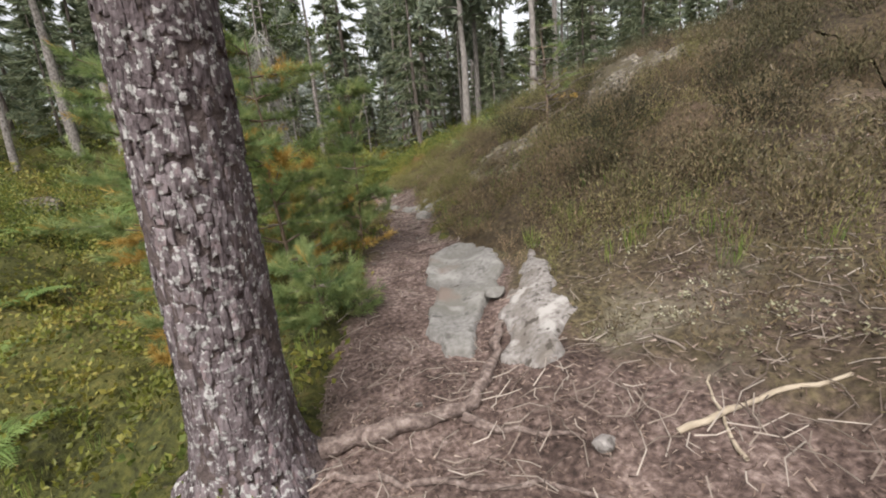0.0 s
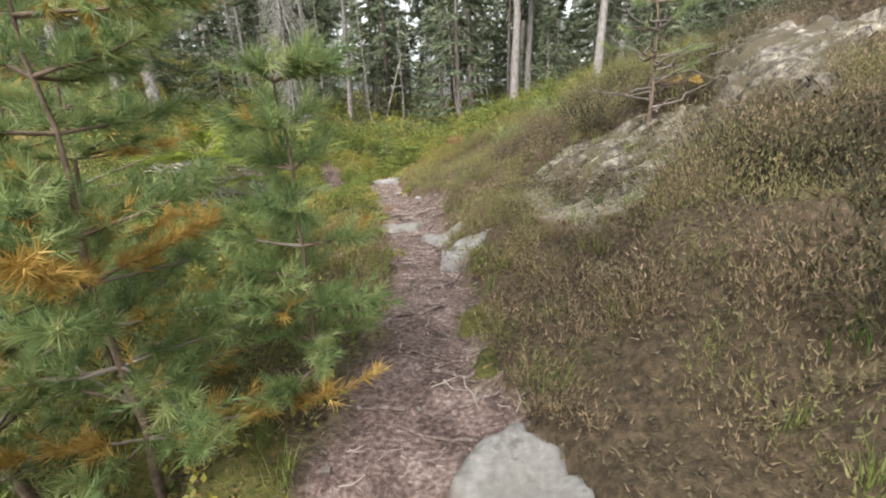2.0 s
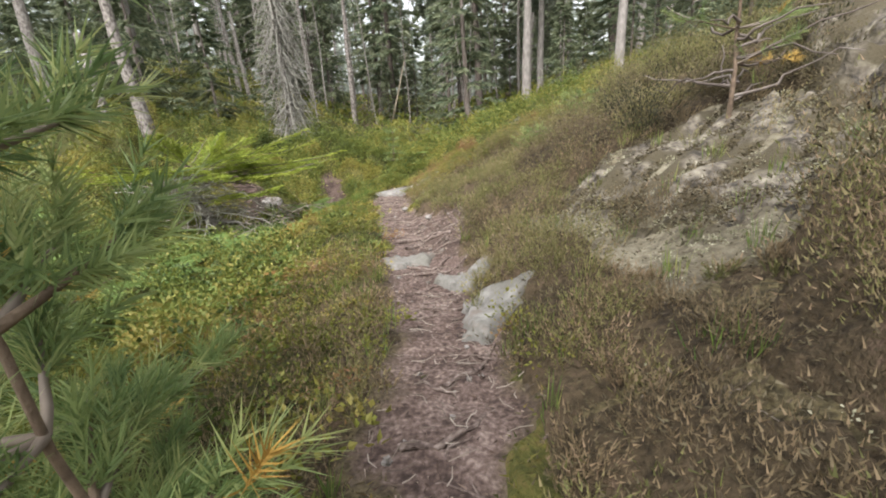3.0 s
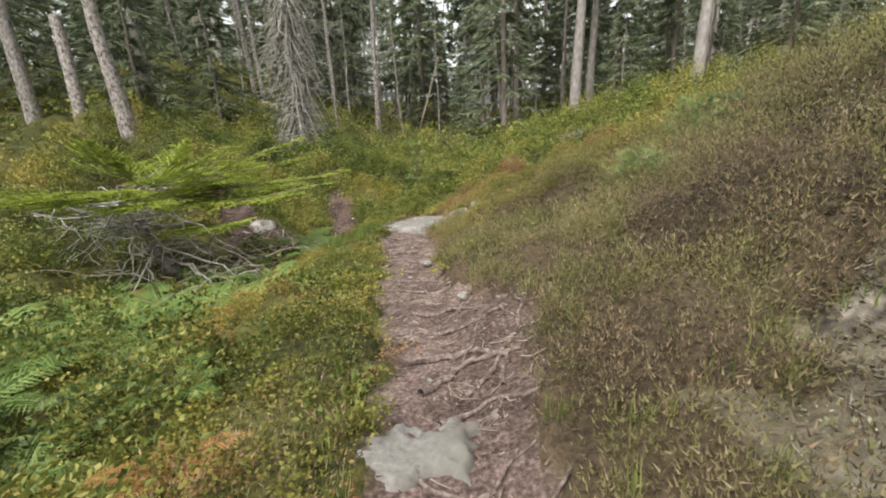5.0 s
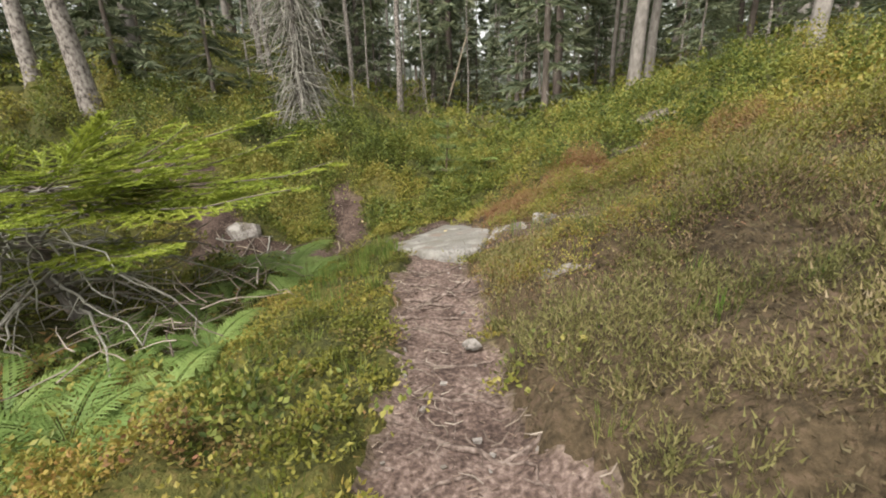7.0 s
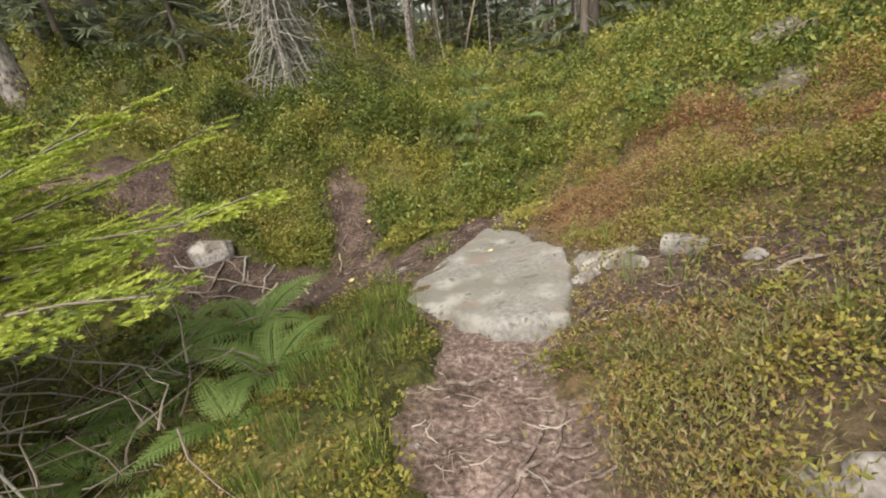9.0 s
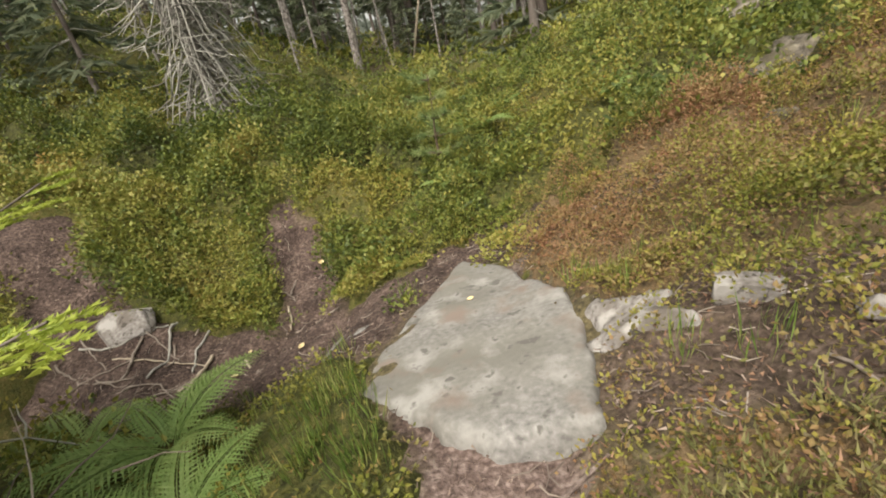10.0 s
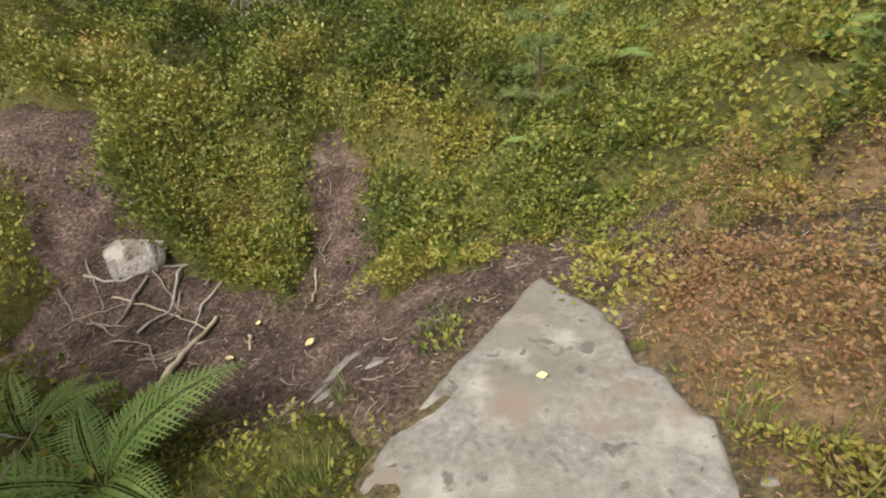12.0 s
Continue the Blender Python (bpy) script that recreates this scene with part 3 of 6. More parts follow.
for name, at, size, mat, label, turn, boxy in [
        ("stone", (-1.45, 14.05), (0.19, 0.09, 0.1), ROCK_PALE, "brick-shaped pale stone lying among litter", -18, 0.62),
        ("stone", (-1.68, 14.68), (0.1, 0.07, 0.06), ROCK_PALE, "small oblong pale stone in bilberry", 10, 0.65),
        ("stone", (-1.2, 13.75), (0.08, 0.06, 0.045), ROCK_PALE, "rough pale stone among litter", 50, 0),
        ("stone", (-6.4, 15.45), (0.33, 0.27, 0.09), ROCK_PALE, "grey stone propped with sticks above the mud", 20, -0.6),
        ("stone", (0.56, 1.49), (0.06, 0.045, 0.035), ROCK_PALE, "small pale stone in the leaf litter", 0, 0),
        ("stone", (0.63, 4.44), (0.07, 0.06, 0.05), ROCK_PALE, "pale round stone in the heather", 0, 0),
        ("stone", (0.3, 3.03), (0.09, 0.07, 0.05), ROCK, "loose grey stone between the slabs", 30, 0),
        ("stone", (-1.9, 11.78), (0.07, 0.05, 0.045), ROCK_PALE, "small pale stone at the path's edge", 0, 0),
        ("stone", (-1.52, 12.43), (0.17, 0.1, 0.06), ROCK_PALE, "flat pale stone in the bilberry", 10, 0),
        ("stone", (-1.25, 10.35), (0.07, 0.06, 0.04), ROCK_PALE, "small pale stone among roots", 10, 0),
        ("stone", (-8.2, 8.6), (0.6, 0.45, 0.5), ROCK_MOSSY, "grey boulder in the mossy hollow", 20, 0),
        ("stone", (-9.2, 9.4), (0.5, 0.4, 0.35), ROCK_MOSSY, "mossy boulder in the hollow", 70, 0),
        ("stone", (-1.12, 17.2), (0.18, 0.12, 0.08), ROCK_MOSSY, "half-buried grey stone in the bilberry", 0, 0),
        ("stone", (-0.45, 15.9), (0.2, 0.1, 0.09), ROCK_MOSSY, "long grey stone in the bilberry", 30, 0)]:
    stone(name, at, size, mat, label, int(at[1] * 100) + 7, turn, 0.3, boxy, 38 if "propped" in label else 0)


# plants: thousands of leaves in one mesh for each kind
def scatter(n, x0, x1, y0, y1, weight, rng):
    """About n points in a rectangle, kept with the chance that weight(x, y) gives."""
    x, y = rng.uniform(x0, x1, n), rng.uniform(y0, y1, n)
    k = rng.uniform(size=n) < weight(x, y)
    return x[k], y[k]


def on_slab(x, y):
    m = np.zeros(x.shape, bool)
    for corners, lift, *_ in SLABS:
        m |= inside(x, y, corners) > -0.02
    return m


def open_ground(x, y):
    """1 where plants may grow."""
    rocky = np.zeros(np.shape(x))
    for corners in OUTCROPS:
        rocky = np.maximum(rocky, sstep(-0.1, 0.15, inside(x, y, corners) + 0.15 * ripple(x, y, 0.5, 69)))
    return (1 - bare_path(x, y)) * (1 - ditch(x, y)) * (1 - 0.75 * litter_patch(x, y)) * np.where(on_slab(x, y), 0.04, 1.0) * (1 - 0.82 * rocky)


def fern_bed(x, y):
    """The shady part of the hollow where ferns crowd out the shrubs."""
    return band(x + 0.1 * ripple(x, y, 0.7, 66), y, -4.7, 9.0, -4.5, 12.6, 1.0)


def heath(x, y):
    """The share of heather against bilberry: the dry slope up to where the ground gets damp."""
    d = x - path_x(y)
    return np.clip(sstep(0.1, 0.6, d) * (1 - 0.8 * sstep(12.0, 13.5, y)) + 0.12 * sstep(-1.2, -0.4, d) + 0.45 * sstep(-2.0, -1.2, d) * (1 - sstep(-0.4, 0.0, d)) * sstep(3.6, 4.4, y) * (1 - sstep(7.5, 9.5, y)), 0, 1)


def chance(i, j, k):
    """A repeatable random value for a cell of the plan."""
    v = np.sin(i * 127.1 + j * 311.7 + k * 74.7) * 43758.5453
    return v - np.floor(v)


def hummocks(x, y, cell):
    """Cushions on a loose grid: how high the cushion over a place is (0 in the gaps), and a value of its own."""
    x, y = x + 0.22 * cell * ripple(x, y, cell * 0.8, 63), y + 0.22 * cell * ripple(x, y, cell * 0.8, 64)
    ci, cj = np.floor(x / cell), np.floor(y / cell)
    best, own = np.zeros(np.shape(x)), np.full(np.shape(x), 0.5)
    for di in (-1, 0, 1):
        for dj in (-1, 0, 1):
            i, j = ci + di, cj + dj
            cx, cy = (i + 0.5 + 0.8 * (chance(i, j, 1) - 0.5)) * cell, (j + 0.5 + 0.8 * (chance(i, j, 2) - 0.5)) * cell
            rad = cell * (0.45 + 0.4 * chance(i, j, 3))
            h = (0.35 + 1.25 * chance(i, j, 4) ** 1.4) * np.sqrt(np.clip(1 - ((x - cx) ** 2 + (y - cy) ** 2) / rad ** 2, 0, 1))
            own = np.where(h > best, chance(i, j, 5), own)
            best = np.maximum(best, h)
    return best, np.clip(0.7 * own + 0.3 * (0.5 + 0.6 * ripple(x, y, 2.4, 65)), 0, 1)


CELL = 0.7


def near_slab(x, y):
    """The grassy bank between the path, the large slab and the ferns, with low growth only."""
    return np.exp(-((x + 3.65) / 1.0) ** 2 - ((y - 13.6) / 1.5) ** 2)


def ditch_bank(x, y):
    """The bank above the muddy ditch, with low shrubs."""
    return np.exp(-((x + 5.0) / 2.4) ** 2 - ((y - 16.3) / 1.0) ** 2)


def under_spruce(x, y):
    """The shade of the low spruce, where little grows."""
    return np.exp(-((x + 5.2) / 1.5) ** 2 - ((y - 12.0) / 1.3) ** 2)


def stand(x, y):
    """How high the plant cover stands: cushions with dips between them, lower beside the path."""
    d = np.abs(x - path_x(y))
    top = 0.15 + 0.14 * sstep(0.5, 1.5, d) + 0.14 * sstep(14.5, 17.5, y) + 0.1 * sstep(2.5, 6, d)
    return top * (0.12 + 1.05 * hummocks(x, y, CELL)[0] + 0.1 * ripple(x, y, 0.22, 67)) * (1 - 0.6 * near_slab(x, y)) * (1 - 0.8 * under_spruce(x, y)) * (1 - 0.6 * ditch_bank(x, y))


def tufts(name, x, y, count, height, radius, length, width, mat, label, rng, upright=0.5, dome=False):
    """Leafy shrubs: count leaves on each, on cushions (or each a dome of its own), all in one mesh of kind stuff."""
    n = len(x)
    big = radius * rng.uniform(0.6, 1.35, n)[:, None]
    a, q = rng.uniform(0, 2 * math.pi, (n, count)), np.sqrt(rng.uniform(size=(n, count)))
    px, py = x[:, None] + q * big * np.cos(a), y[:, None] + q * big * np.sin(a)
    if dome:
        h = height * rng.uniform(0.8, 1.2, (n, 1)) * np.sqrt(np.clip(1 - 0.9 * q * q, 0.02, 1))
        own = np.broadcast_to(rng.uniform(size=(n, 1)), q.shape)
        keep = np.ones(q.shape, bool)
    else:
        h = height * rng.uniform(0.85, 1.15, (n, 1)) * stand(px, py)
        over, own = hummocks(px, py, CELL)
        own = np.clip(own + 0.16 * rng.normal(size=(n, 1)), 0, 1)
        keep = rng.uniform(size=q.shape) < 0.45 + over
    pz = ground(px, py) + h * (rng.uniform(0.3, 1.0, (n, count)) ** 0.45 if dome else rng.uniform(0.6, 1.12, (n, count)))
    out = 1 - upright
    d = np.stack([out * (q * np.cos(a) + 0.7 * rng.normal(size=a.shape)), out * (q * np.sin(a) + 0.7 * rng.normal(size=a.shape)), upright + 0.3 * rng.normal(size=a.shape) * (1.2 - upright)], -1)[keep]
    p = np.stack([px, py, pz], -1)[keep]
    k = len(p)
    v, f = leaves(p, d, length * rng.uniform(0.6, 1.35, k), width * rng.uniform(0.7, 1.25, k), rng)
    return tagged(mesh_ob(name, v, f, mat, plant=np.repeat(own[keep], 4)), label, "shrubs", kind="stuff")


def sprigs(name, x, y, shoots, each, height, radius, length, width, mat, label, rng, dome=False):
    """Bushy dwarf shrubs: upright shoots set with short scales, each shoot leaning its own way."""
    n = len(x)
    if dome:
        tall, own, keep = 1.0, rng.uniform(size=n), np.ones(n, bool)
    else:
        over, own = hummocks(x, y, CELL)
        tall, keep = stand(x, y) + 0.04, rng.uniform(size=n) < 0.12 + 1.3 * over + sstep(5, 7, y)
        own = np.clip(own + 0.14 * rng.normal(size=n), 0, 1)
    h = (height * rng.uniform(0.7, 1.25, n) * tall)[:, None] * rng.uniform(0.6, 1.15, (n, shoots))
    a = rng.uniform(0, 6.28, (n, shoots))
    lean = rng.uniform(0.1, 0.75, (n, shoots))
    bx, by = x[:, None] + radius * 0.5 * lean * np.cos(a), y[:, None] + radius * 0.5 * lean * np.sin(a)
    bz = ground(bx, by)
    t = np.linspace(0.3, 1, each)[None, None]
    px = bx[..., None] + (h * lean * np.cos(a))[..., None] * t ** 1.4
    py = by[..., None] + (h * lean * np.sin(a))[..., None] * t ** 1.4
    pz = bz[..., None] + h[..., None] * t
    p = np.stack([px, py, pz], -1)[keep].reshape(-1, 3)
    k = len(p)
    d = np.stack([np.broadcast_to((lean * np.cos(a))[..., None], px.shape), np.broadcast_to((lean * np.sin(a))[..., None], px.shape), np.ones(px.shape)], -1)[keep].reshape(-1, 3) + 0.38 * rng.normal(size=(k, 3))
    v, f = needles(p, d, length * rng.uniform(0.7, 1.4, k), width * rng.uniform(0.7, 1.3, k), rng)
    return tagged(mesh_ob(name, v, f, mat, plant=np.repeat(own[keep], shoots * each * 3)), label, "shrubs", kind="stuff")


def carpet(name, x, y, size, mat, label, rng, lift=0.02):
    """Small scraps and leaflets that hide the soil between the shrubs."""
    n = len(x)
    a = rng.uniform(0, 6.28, n)
    p = np.stack([x, y, ground(x, y) + 0.6 * stand(x, y) * sstep(0.3, 0.8, open_ground(x, y)) + lift * rng.uniform(0, 1, n)], -1)
    d = np.stack([np.cos(a), np.sin(a), rng.uniform(-0.1, 0.9, n)], -1)
    v, f = needles(p, d, size * rng.uniform(0.6, 1.5, n), size * rng.uniform(0.2, 0.5, n), rng)
    return tagged(mesh_ob(name, v, f, mat), label, "undergrowth", kind="stuff")


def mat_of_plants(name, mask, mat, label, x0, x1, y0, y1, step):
    """One uneven sheet where mask allows, for the twiggy inside of the plants, with its shade painted in."""
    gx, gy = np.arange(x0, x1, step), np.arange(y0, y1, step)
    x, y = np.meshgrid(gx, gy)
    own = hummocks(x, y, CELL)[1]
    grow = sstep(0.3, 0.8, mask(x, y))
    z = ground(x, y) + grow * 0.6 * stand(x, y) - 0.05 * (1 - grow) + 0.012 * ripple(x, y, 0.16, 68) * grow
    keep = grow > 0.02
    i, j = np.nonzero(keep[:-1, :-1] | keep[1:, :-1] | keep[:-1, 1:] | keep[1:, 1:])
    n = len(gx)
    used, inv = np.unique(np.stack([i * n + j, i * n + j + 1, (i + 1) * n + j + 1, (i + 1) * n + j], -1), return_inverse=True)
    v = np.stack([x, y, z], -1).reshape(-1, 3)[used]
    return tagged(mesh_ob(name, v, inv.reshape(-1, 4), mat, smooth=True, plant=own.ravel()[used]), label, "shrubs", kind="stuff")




def rusty(x, y):
    """Where the bilberry beside the large slab has turned rusty."""
    x, y = x + 0.35 * ripple(x, y, 1.3, 70), y + 0.45 * ripple(x, y, 1.1, 72)
    return 1.0 * (x > -2.4) * (y > 12.0) * (y < 16.4) * (x < 0.9)


heathy = lambda x, y: open_ground(x, y) * heath(x, y) * np.maximum(sstep(0.05, 0.3, hummocks(x, y, CELL)[0]), sstep(5, 7, y)) * (1 - 0.8 * np.clip(lichen_patch(x, y) * 1.5, 0, 1)) * (0.45 + 0.55 * sstep(3.4, 4.6, y))
leafy = lambda x, y: open_ground(x, y) * (1 - heath(x, y)) * (1 - rusty(x, y))
# added sheets whose dark colour paints the shade between the shrubs
mat_of_plants("heath_mat", heathy, SHADE_BROWN, "dark brown sheet painted as the shaded inside of the heather", -2.3, 4.0, -3.0, 14.0, 0.07)
mat_of_plants("heath_mat", heathy, SHADE_BROWN, "dark brown sheet painted as the shaded inside of the heather on the upper slope", 3.95, 13.0, -3.0, 16.0, 0.14)
mat_of_plants("bilberry_mat", leafy, SHADE_GREEN, "dark green sheet painted as the shaded inside of the bilberry cover", -5.5, 2.5, -3.0, 18.06, 0.06)
mat_of_plants("rusty_mat", lambda x, y: open_ground(x, y) * (1 - heath(x, y)) * rusty(x, y), SHADE_RUST, "dark rusty sheet painted as the shaded inside of the bilberry beside the rock slab", -2.9, 1.6, 11.2, 17.2, 0.06)
mat_of_plants("bilberry_mat", leafy, SHADE_GREEN, "dark green sheet painted as the shaded inside of the bilberry cover in the hollow", -19.0, -5.35, -3.0, 18.1, 0.13)
mat_of_plants("bilberry_mat", leafy, SHADE_GREEN, "dark green sheet painted as the shaded inside of the bilberry cover beyond the ditch", -19.0, 13.0, 18.0, 30.0, 0.14)
rng = np.random.RandomState(7)
# bilberry: fine leaves where the walk passes, coarser ones further off
bil = lambda x, y: open_ground(x, y) * (1 - heath(x, y)) * (1 - 0.3 * fern_bed(x, y)) * (0.3 + 0.7 * sstep(-0.5, 0.1, ripple(x, y, 0.6, 41))) * (1 - 0.92 * near_slab(x, y)) * (1 - 0.85 * under_spruce(x, y))
x, y = scatter(6000, -4.5, 1.0, 6.0, 16.5, bil, rng)
red = ripple(x, y, 1.6, 45) + 0.5 * rng.normal(size=len(x)) + 0.3 * (y < 9.5) * (x > path_x(y) - 2.2) + 2.0 * (x > -2.3) * (y > 12) - 0.2 * (y > 15)
tufts("bilberry_shrubs", x[red < 0.75], y[red < 0.75], 62, 1.0, 0.13, 0.03, 0.019, BILBERRY, "low bilberry shrubs with small yellow-green leaves", rng, 0.35)
tufts("bilberry_shrubs", x[red >= 0.75], y[red >= 0.75], 56, 0.9, 0.14, 0.027, 0.017, BILBERRY_RED, "bilberry shrubs turned rusty orange", rng, 0.35)
x, y = scatter(2400, -2.4, 1.2, 12.2, 16.6, lambda x, y: open_ground(x, y) * (0.4 + 0.6 * sstep(-0.4, 0.2, ripple(x, y, 0.5, 43))), rng)
own = hummocks(x, y, CELL)[1] + 0.12 * rng.normal(size=len(x)) - 0.12 * (x + 1.5) - 0.22 * (y < 13.9)
tufts("bilberry_shrubs", x[own > 0.55], y[own > 0.55], 52, 0.9, 0.13, 0.021, 0.013, BILBERRY_RED, "rusty bilberry beside the large rock slab", rng, 0.35)
tufts("bilberry_shrubs", x[own <= 0.55], y[own <= 0.55], 52, 1.0, 0.13, 0.022, 0.014, BILBERRY, "yellow-green bilberry on the slope above the slab", rng, 0.35)
x, y = scatter(7500, -12, 5, 14.5, 24, lambda x, y: bil(x, y) * (1 - ((x > -4.5) & (x < 1) & (y < 16.5))), rng)
kind = ripple(x, y, 2.2, 46) + 0.4 * rng.normal(size=len(x))
tufts("bilberry_shrubs", x[kind < 0.35], y[kind < 0.35], 34, 1.0, 0.2, 0.058, 0.038, BILBERRY_GREEN, "knee-high green bilberry covering the hollow", rng, 0.4)
tufts("bilberry_shrubs", x[kind >= 0.35], y[kind >= 0.35], 36, 1.0, 0.19, 0.054, 0.035, BILBERRY, "bilberry turning yellow and orange in the hollow", rng, 0.4)
x, y = scatter(2200, -8.0, -2.4, 15.0, 18.5, leafy, rng)
tufts("bilberry_shrubs", x, y, 34, 1.0, 0.15, 0.04, 0.026, BILBERRY_GREEN, "green bilberry overhanging the ditch's rim", rng, 0.3)
ring = lambda x, y: 1.0 * (((y > 22) | (x < -11.5)) & (y < 33) & (x > -26) & (x < 14))
x, y = scatter(5200, -26, 14, 10, 33, ring, rng)
tufts("bilberry_shrubs", x, y, 14, 1.1, 0.36, 0.12, 0.08, BILBERRY_GREEN, "bilberry under the nearer trees", rng, 0.4)
x, y = scatter(3600, -44, 36, -10, 66, lambda x, y: 1.0 * ((y > 32) | (x < -25) | (x > 13.5)), rng)
tufts("bilberry_shrubs", x, y, 8, 0.8, 0.9, 0.4, 0.26, BILBERRY_GREEN, "bilberry under the far trees", rng, 0.4)
# taller bushes that stand out of the carpet
tall = lambda x, y: open_ground(x, y) * (1 - heath(x, y)) * (1 - 0.4 * fern_bed(x, y)) * sstep(0.12, 0.3, ripple(x, y, 1.2, 71)) * (0.3 + 0.7 * sstep(0.8, 1.6, np.abs(x - path_x(y)))) * (1 - (x > -4.7) * (y > 11.5) * (y < 15.5))
x, y = scatter(2600, -9, 0.5, 5.5, 13.5, tall, rng)
tufts("bilberry_bushes", x, y, 52, 1.5, 0.24, 0.044, 0.029, BUSH, "tall green bilberry bushes in the hollow", rng, 0.4)
x, y = scatter(3600, -10, 3, 15.8, 23, tall, rng)
tufts("bilberry_bushes", x, y, 50, 1.4, 0.3, 0.054, 0.036, BUSH, "tall green bilberry bushes beyond the ditch", rng, 0.4)
# single round bushes that stand out beyond the ditch
spots = np.array([(-6.33, 16.0), (-6.0, 16.3), (-3.35, 16.7), (-3.1, 16.9), (-5.1, 17.5), (-3.6, 18.5), (-2.8, 17.8), (-1.0, 17.4), (-6.2, 17.6), (-2.0, 18.3), (-7.5, 16.9), (-4.3, 18.6), (-5.4, 19.2), (-0.6, 18.8), (-2.6, 19.6), (-7.0, 18.6)])
tufts("bilberry_bushes", spots[:, 0], spots[:, 1], 560, 0.5, 0.42, 0.04, 0.025, BUSH, "round green bilberry bushes beyond the ditch", rng, 0.4, dome=True)
spots = np.array([(a, b) for a, b in zip(rng.uniform(-8.5, -2.4, 60), rng.uniform(6.2, 10.4, 60)) if a < path_x(np.array(b)) - 1.8])
tufts("bilberry_bushes", spots[:, 0], spots[:, 1], 330, 0.62, 0.42, 0.05, 0.032, BUSH, "round green bushes standing out of the hollow", rng, 0.4, dome=True)
x, y = scatter(5200, -13, -0.6, -2, 15, lambda x, y: bil(x, y) * (1 - ((x > -4.5) & (y > 6))), rng)
kind = ripple(x, y, 2.0, 47) + 0.4 * rng.normal(size=len(x))
tufts("bilberry_shrubs", x[kind < 0.2], y[kind < 0.2], 26, 1.0, 0.19, 0.055, 0.036, BILBERRY_GREEN, "green bilberry and moss in the hollow", rng, 0.4)
tufts("bilberry_shrubs", x[kind >= 0.2], y[kind >= 0.2], 26, 1.0, 0.19, 0.053, 0.034, BILBERRY, "yellowing bilberry in the hollow", rng, 0.4)
# heather
hea = lambda x, y: open_ground(x, y) * heath(x, y) * (1 - 0.93 * np.clip(lichen_patch(x, y) * 1.4, 0, 1)) * sstep(-0.55, 0.25, ripple(x, y, 0.7, 51) + 0.35 * sstep(4, 6, y)) * (0.45 + 0.55 * sstep(3.6, 5, y))
x, y = scatter(8200, -2.2, 3.6, 0.3, 13.5, hea, rng)
green = 1.6 * (hummocks(x, y, CELL)[1] - 0.42) + 0.45 * sstep(8, 10, y) + 0.2 * rng.normal(size=len(x))
sprigs("heather", x[green < 0.25], y[green < 0.25], 18, 6, 1.2, 0.15, 0.03, 0.0085, HEATHER, "dry brown heather with pale tips", rng)
sprigs("heather", x[green >= 0.25], y[green >= 0.25], 18, 6, 1.25, 0.15, 0.03, 0.0085, HEATHER_GREEN, "green heather with pale spent flowers", rng)
x, y = scatter(6500, 2.5, 14, -2, 22, lambda x, y: np.clip(hea(x, y) * 1.3, 0, 1) * (x > 3.4) + 0.4 * (x > 3.4) * (y > 12), rng)
sprigs("heather", x, y, 12, 5, 0.75, 0.24, 0.05, 0.014, HEATHER_DARK, "brown heather on the upper slope", rng)
# tall old heather in separate dark bushes
spots = []
while len(spots) < 64:
    a, b = rng.uniform(1.4, 7.5), rng.uniform(2.4, 11.5)
    q, w = np.array([a]), np.array([b])
    if open_ground(q, w)[0] > 0.5 and not (1.9 < a < 3.8 and 5.3 < b < 8.2) and lichen_patch(q, w)[0] < 0.35 and all(math.hypot(a - c, b - d) > 0.7 for c, d in spots):
        spots.append((a, b))
spots = np.array(spots)
sprigs("heather", spots[:, 0], spots[:, 1], 210, 7, 0.5, 0.6, 0.04, 0.013, HEATHER_OLD, "tall dark heather bushes on the slope", rng, dome=True)
# undergrowth between the shrubs
x, y = scatter(90000, -1.6, 3.6, 0.5, 13.5, lambda x, y: open_ground(x, y) * np.clip(heath(x, y) + 0.15, 0, 1) * (1 - 0.6 * lichen_patch(x, y)), rng)
carpet("heath_undergrowth", x, y, 0.03, UNDER_BROWN, "brown scraps, moss and seedlings between the heather", rng, 0.05)
x, y = scatter(26000, 0.4, 2.7, 6.5, 9.4, lambda x, y: sstep(-0.2, 0.2, ripple(x, y, 0.45, 57) + 0.3 * ripple(x, y, 0.15, 58)) * (inside(x, y, OUTCROPS[0]) > -0.3), rng)
carpet("heath_undergrowth", x, y, 0.035, UNDER_BROWN, "brown heather scraps and moss clinging to the bedrock", rng, 0.06)
x, y = scatter(60000, -5.5, 1.0, 1.0, 17.5, lambda x, y: open_ground(x, y) * (1 - heath(x, y)), rng)
carpet("mossy_undergrowth", x, y, 0.034, UNDER_GREEN, "moss, seedlings and fallen leaves between the bilberry", rng, 0.06)
x, y = scatter(46000, -12, 4, 14, 25, lambda x, y: open_ground(x, y) * (1 - 1.0 * ((x > -5.5) & (x < 1) & (y < 17.5))), rng)
carpet("mossy_undergrowth", x, y, 0.055, UNDER_GREEN, "moss and seedlings in the hollow", rng, 0.1)
x, y = scatter(16000, -14, -4.5, -2, 14.5, lambda x, y: open_ground(x, y), rng)
carpet("mossy_undergrowth", x, y, 0.075, UNDER_GREEN, "moss and seedlings on the mossy bank", rng, 0.1)
x, y = scatter(18000, -2.2, 1.2, 12.0, 16.5, lambda x, y: open_ground(x, y), rng)
carpet("rusty_undergrowth", x, y, 0.026, RUST, "rusty scraps and seedlings beside the rock slab", rng, 0.05)
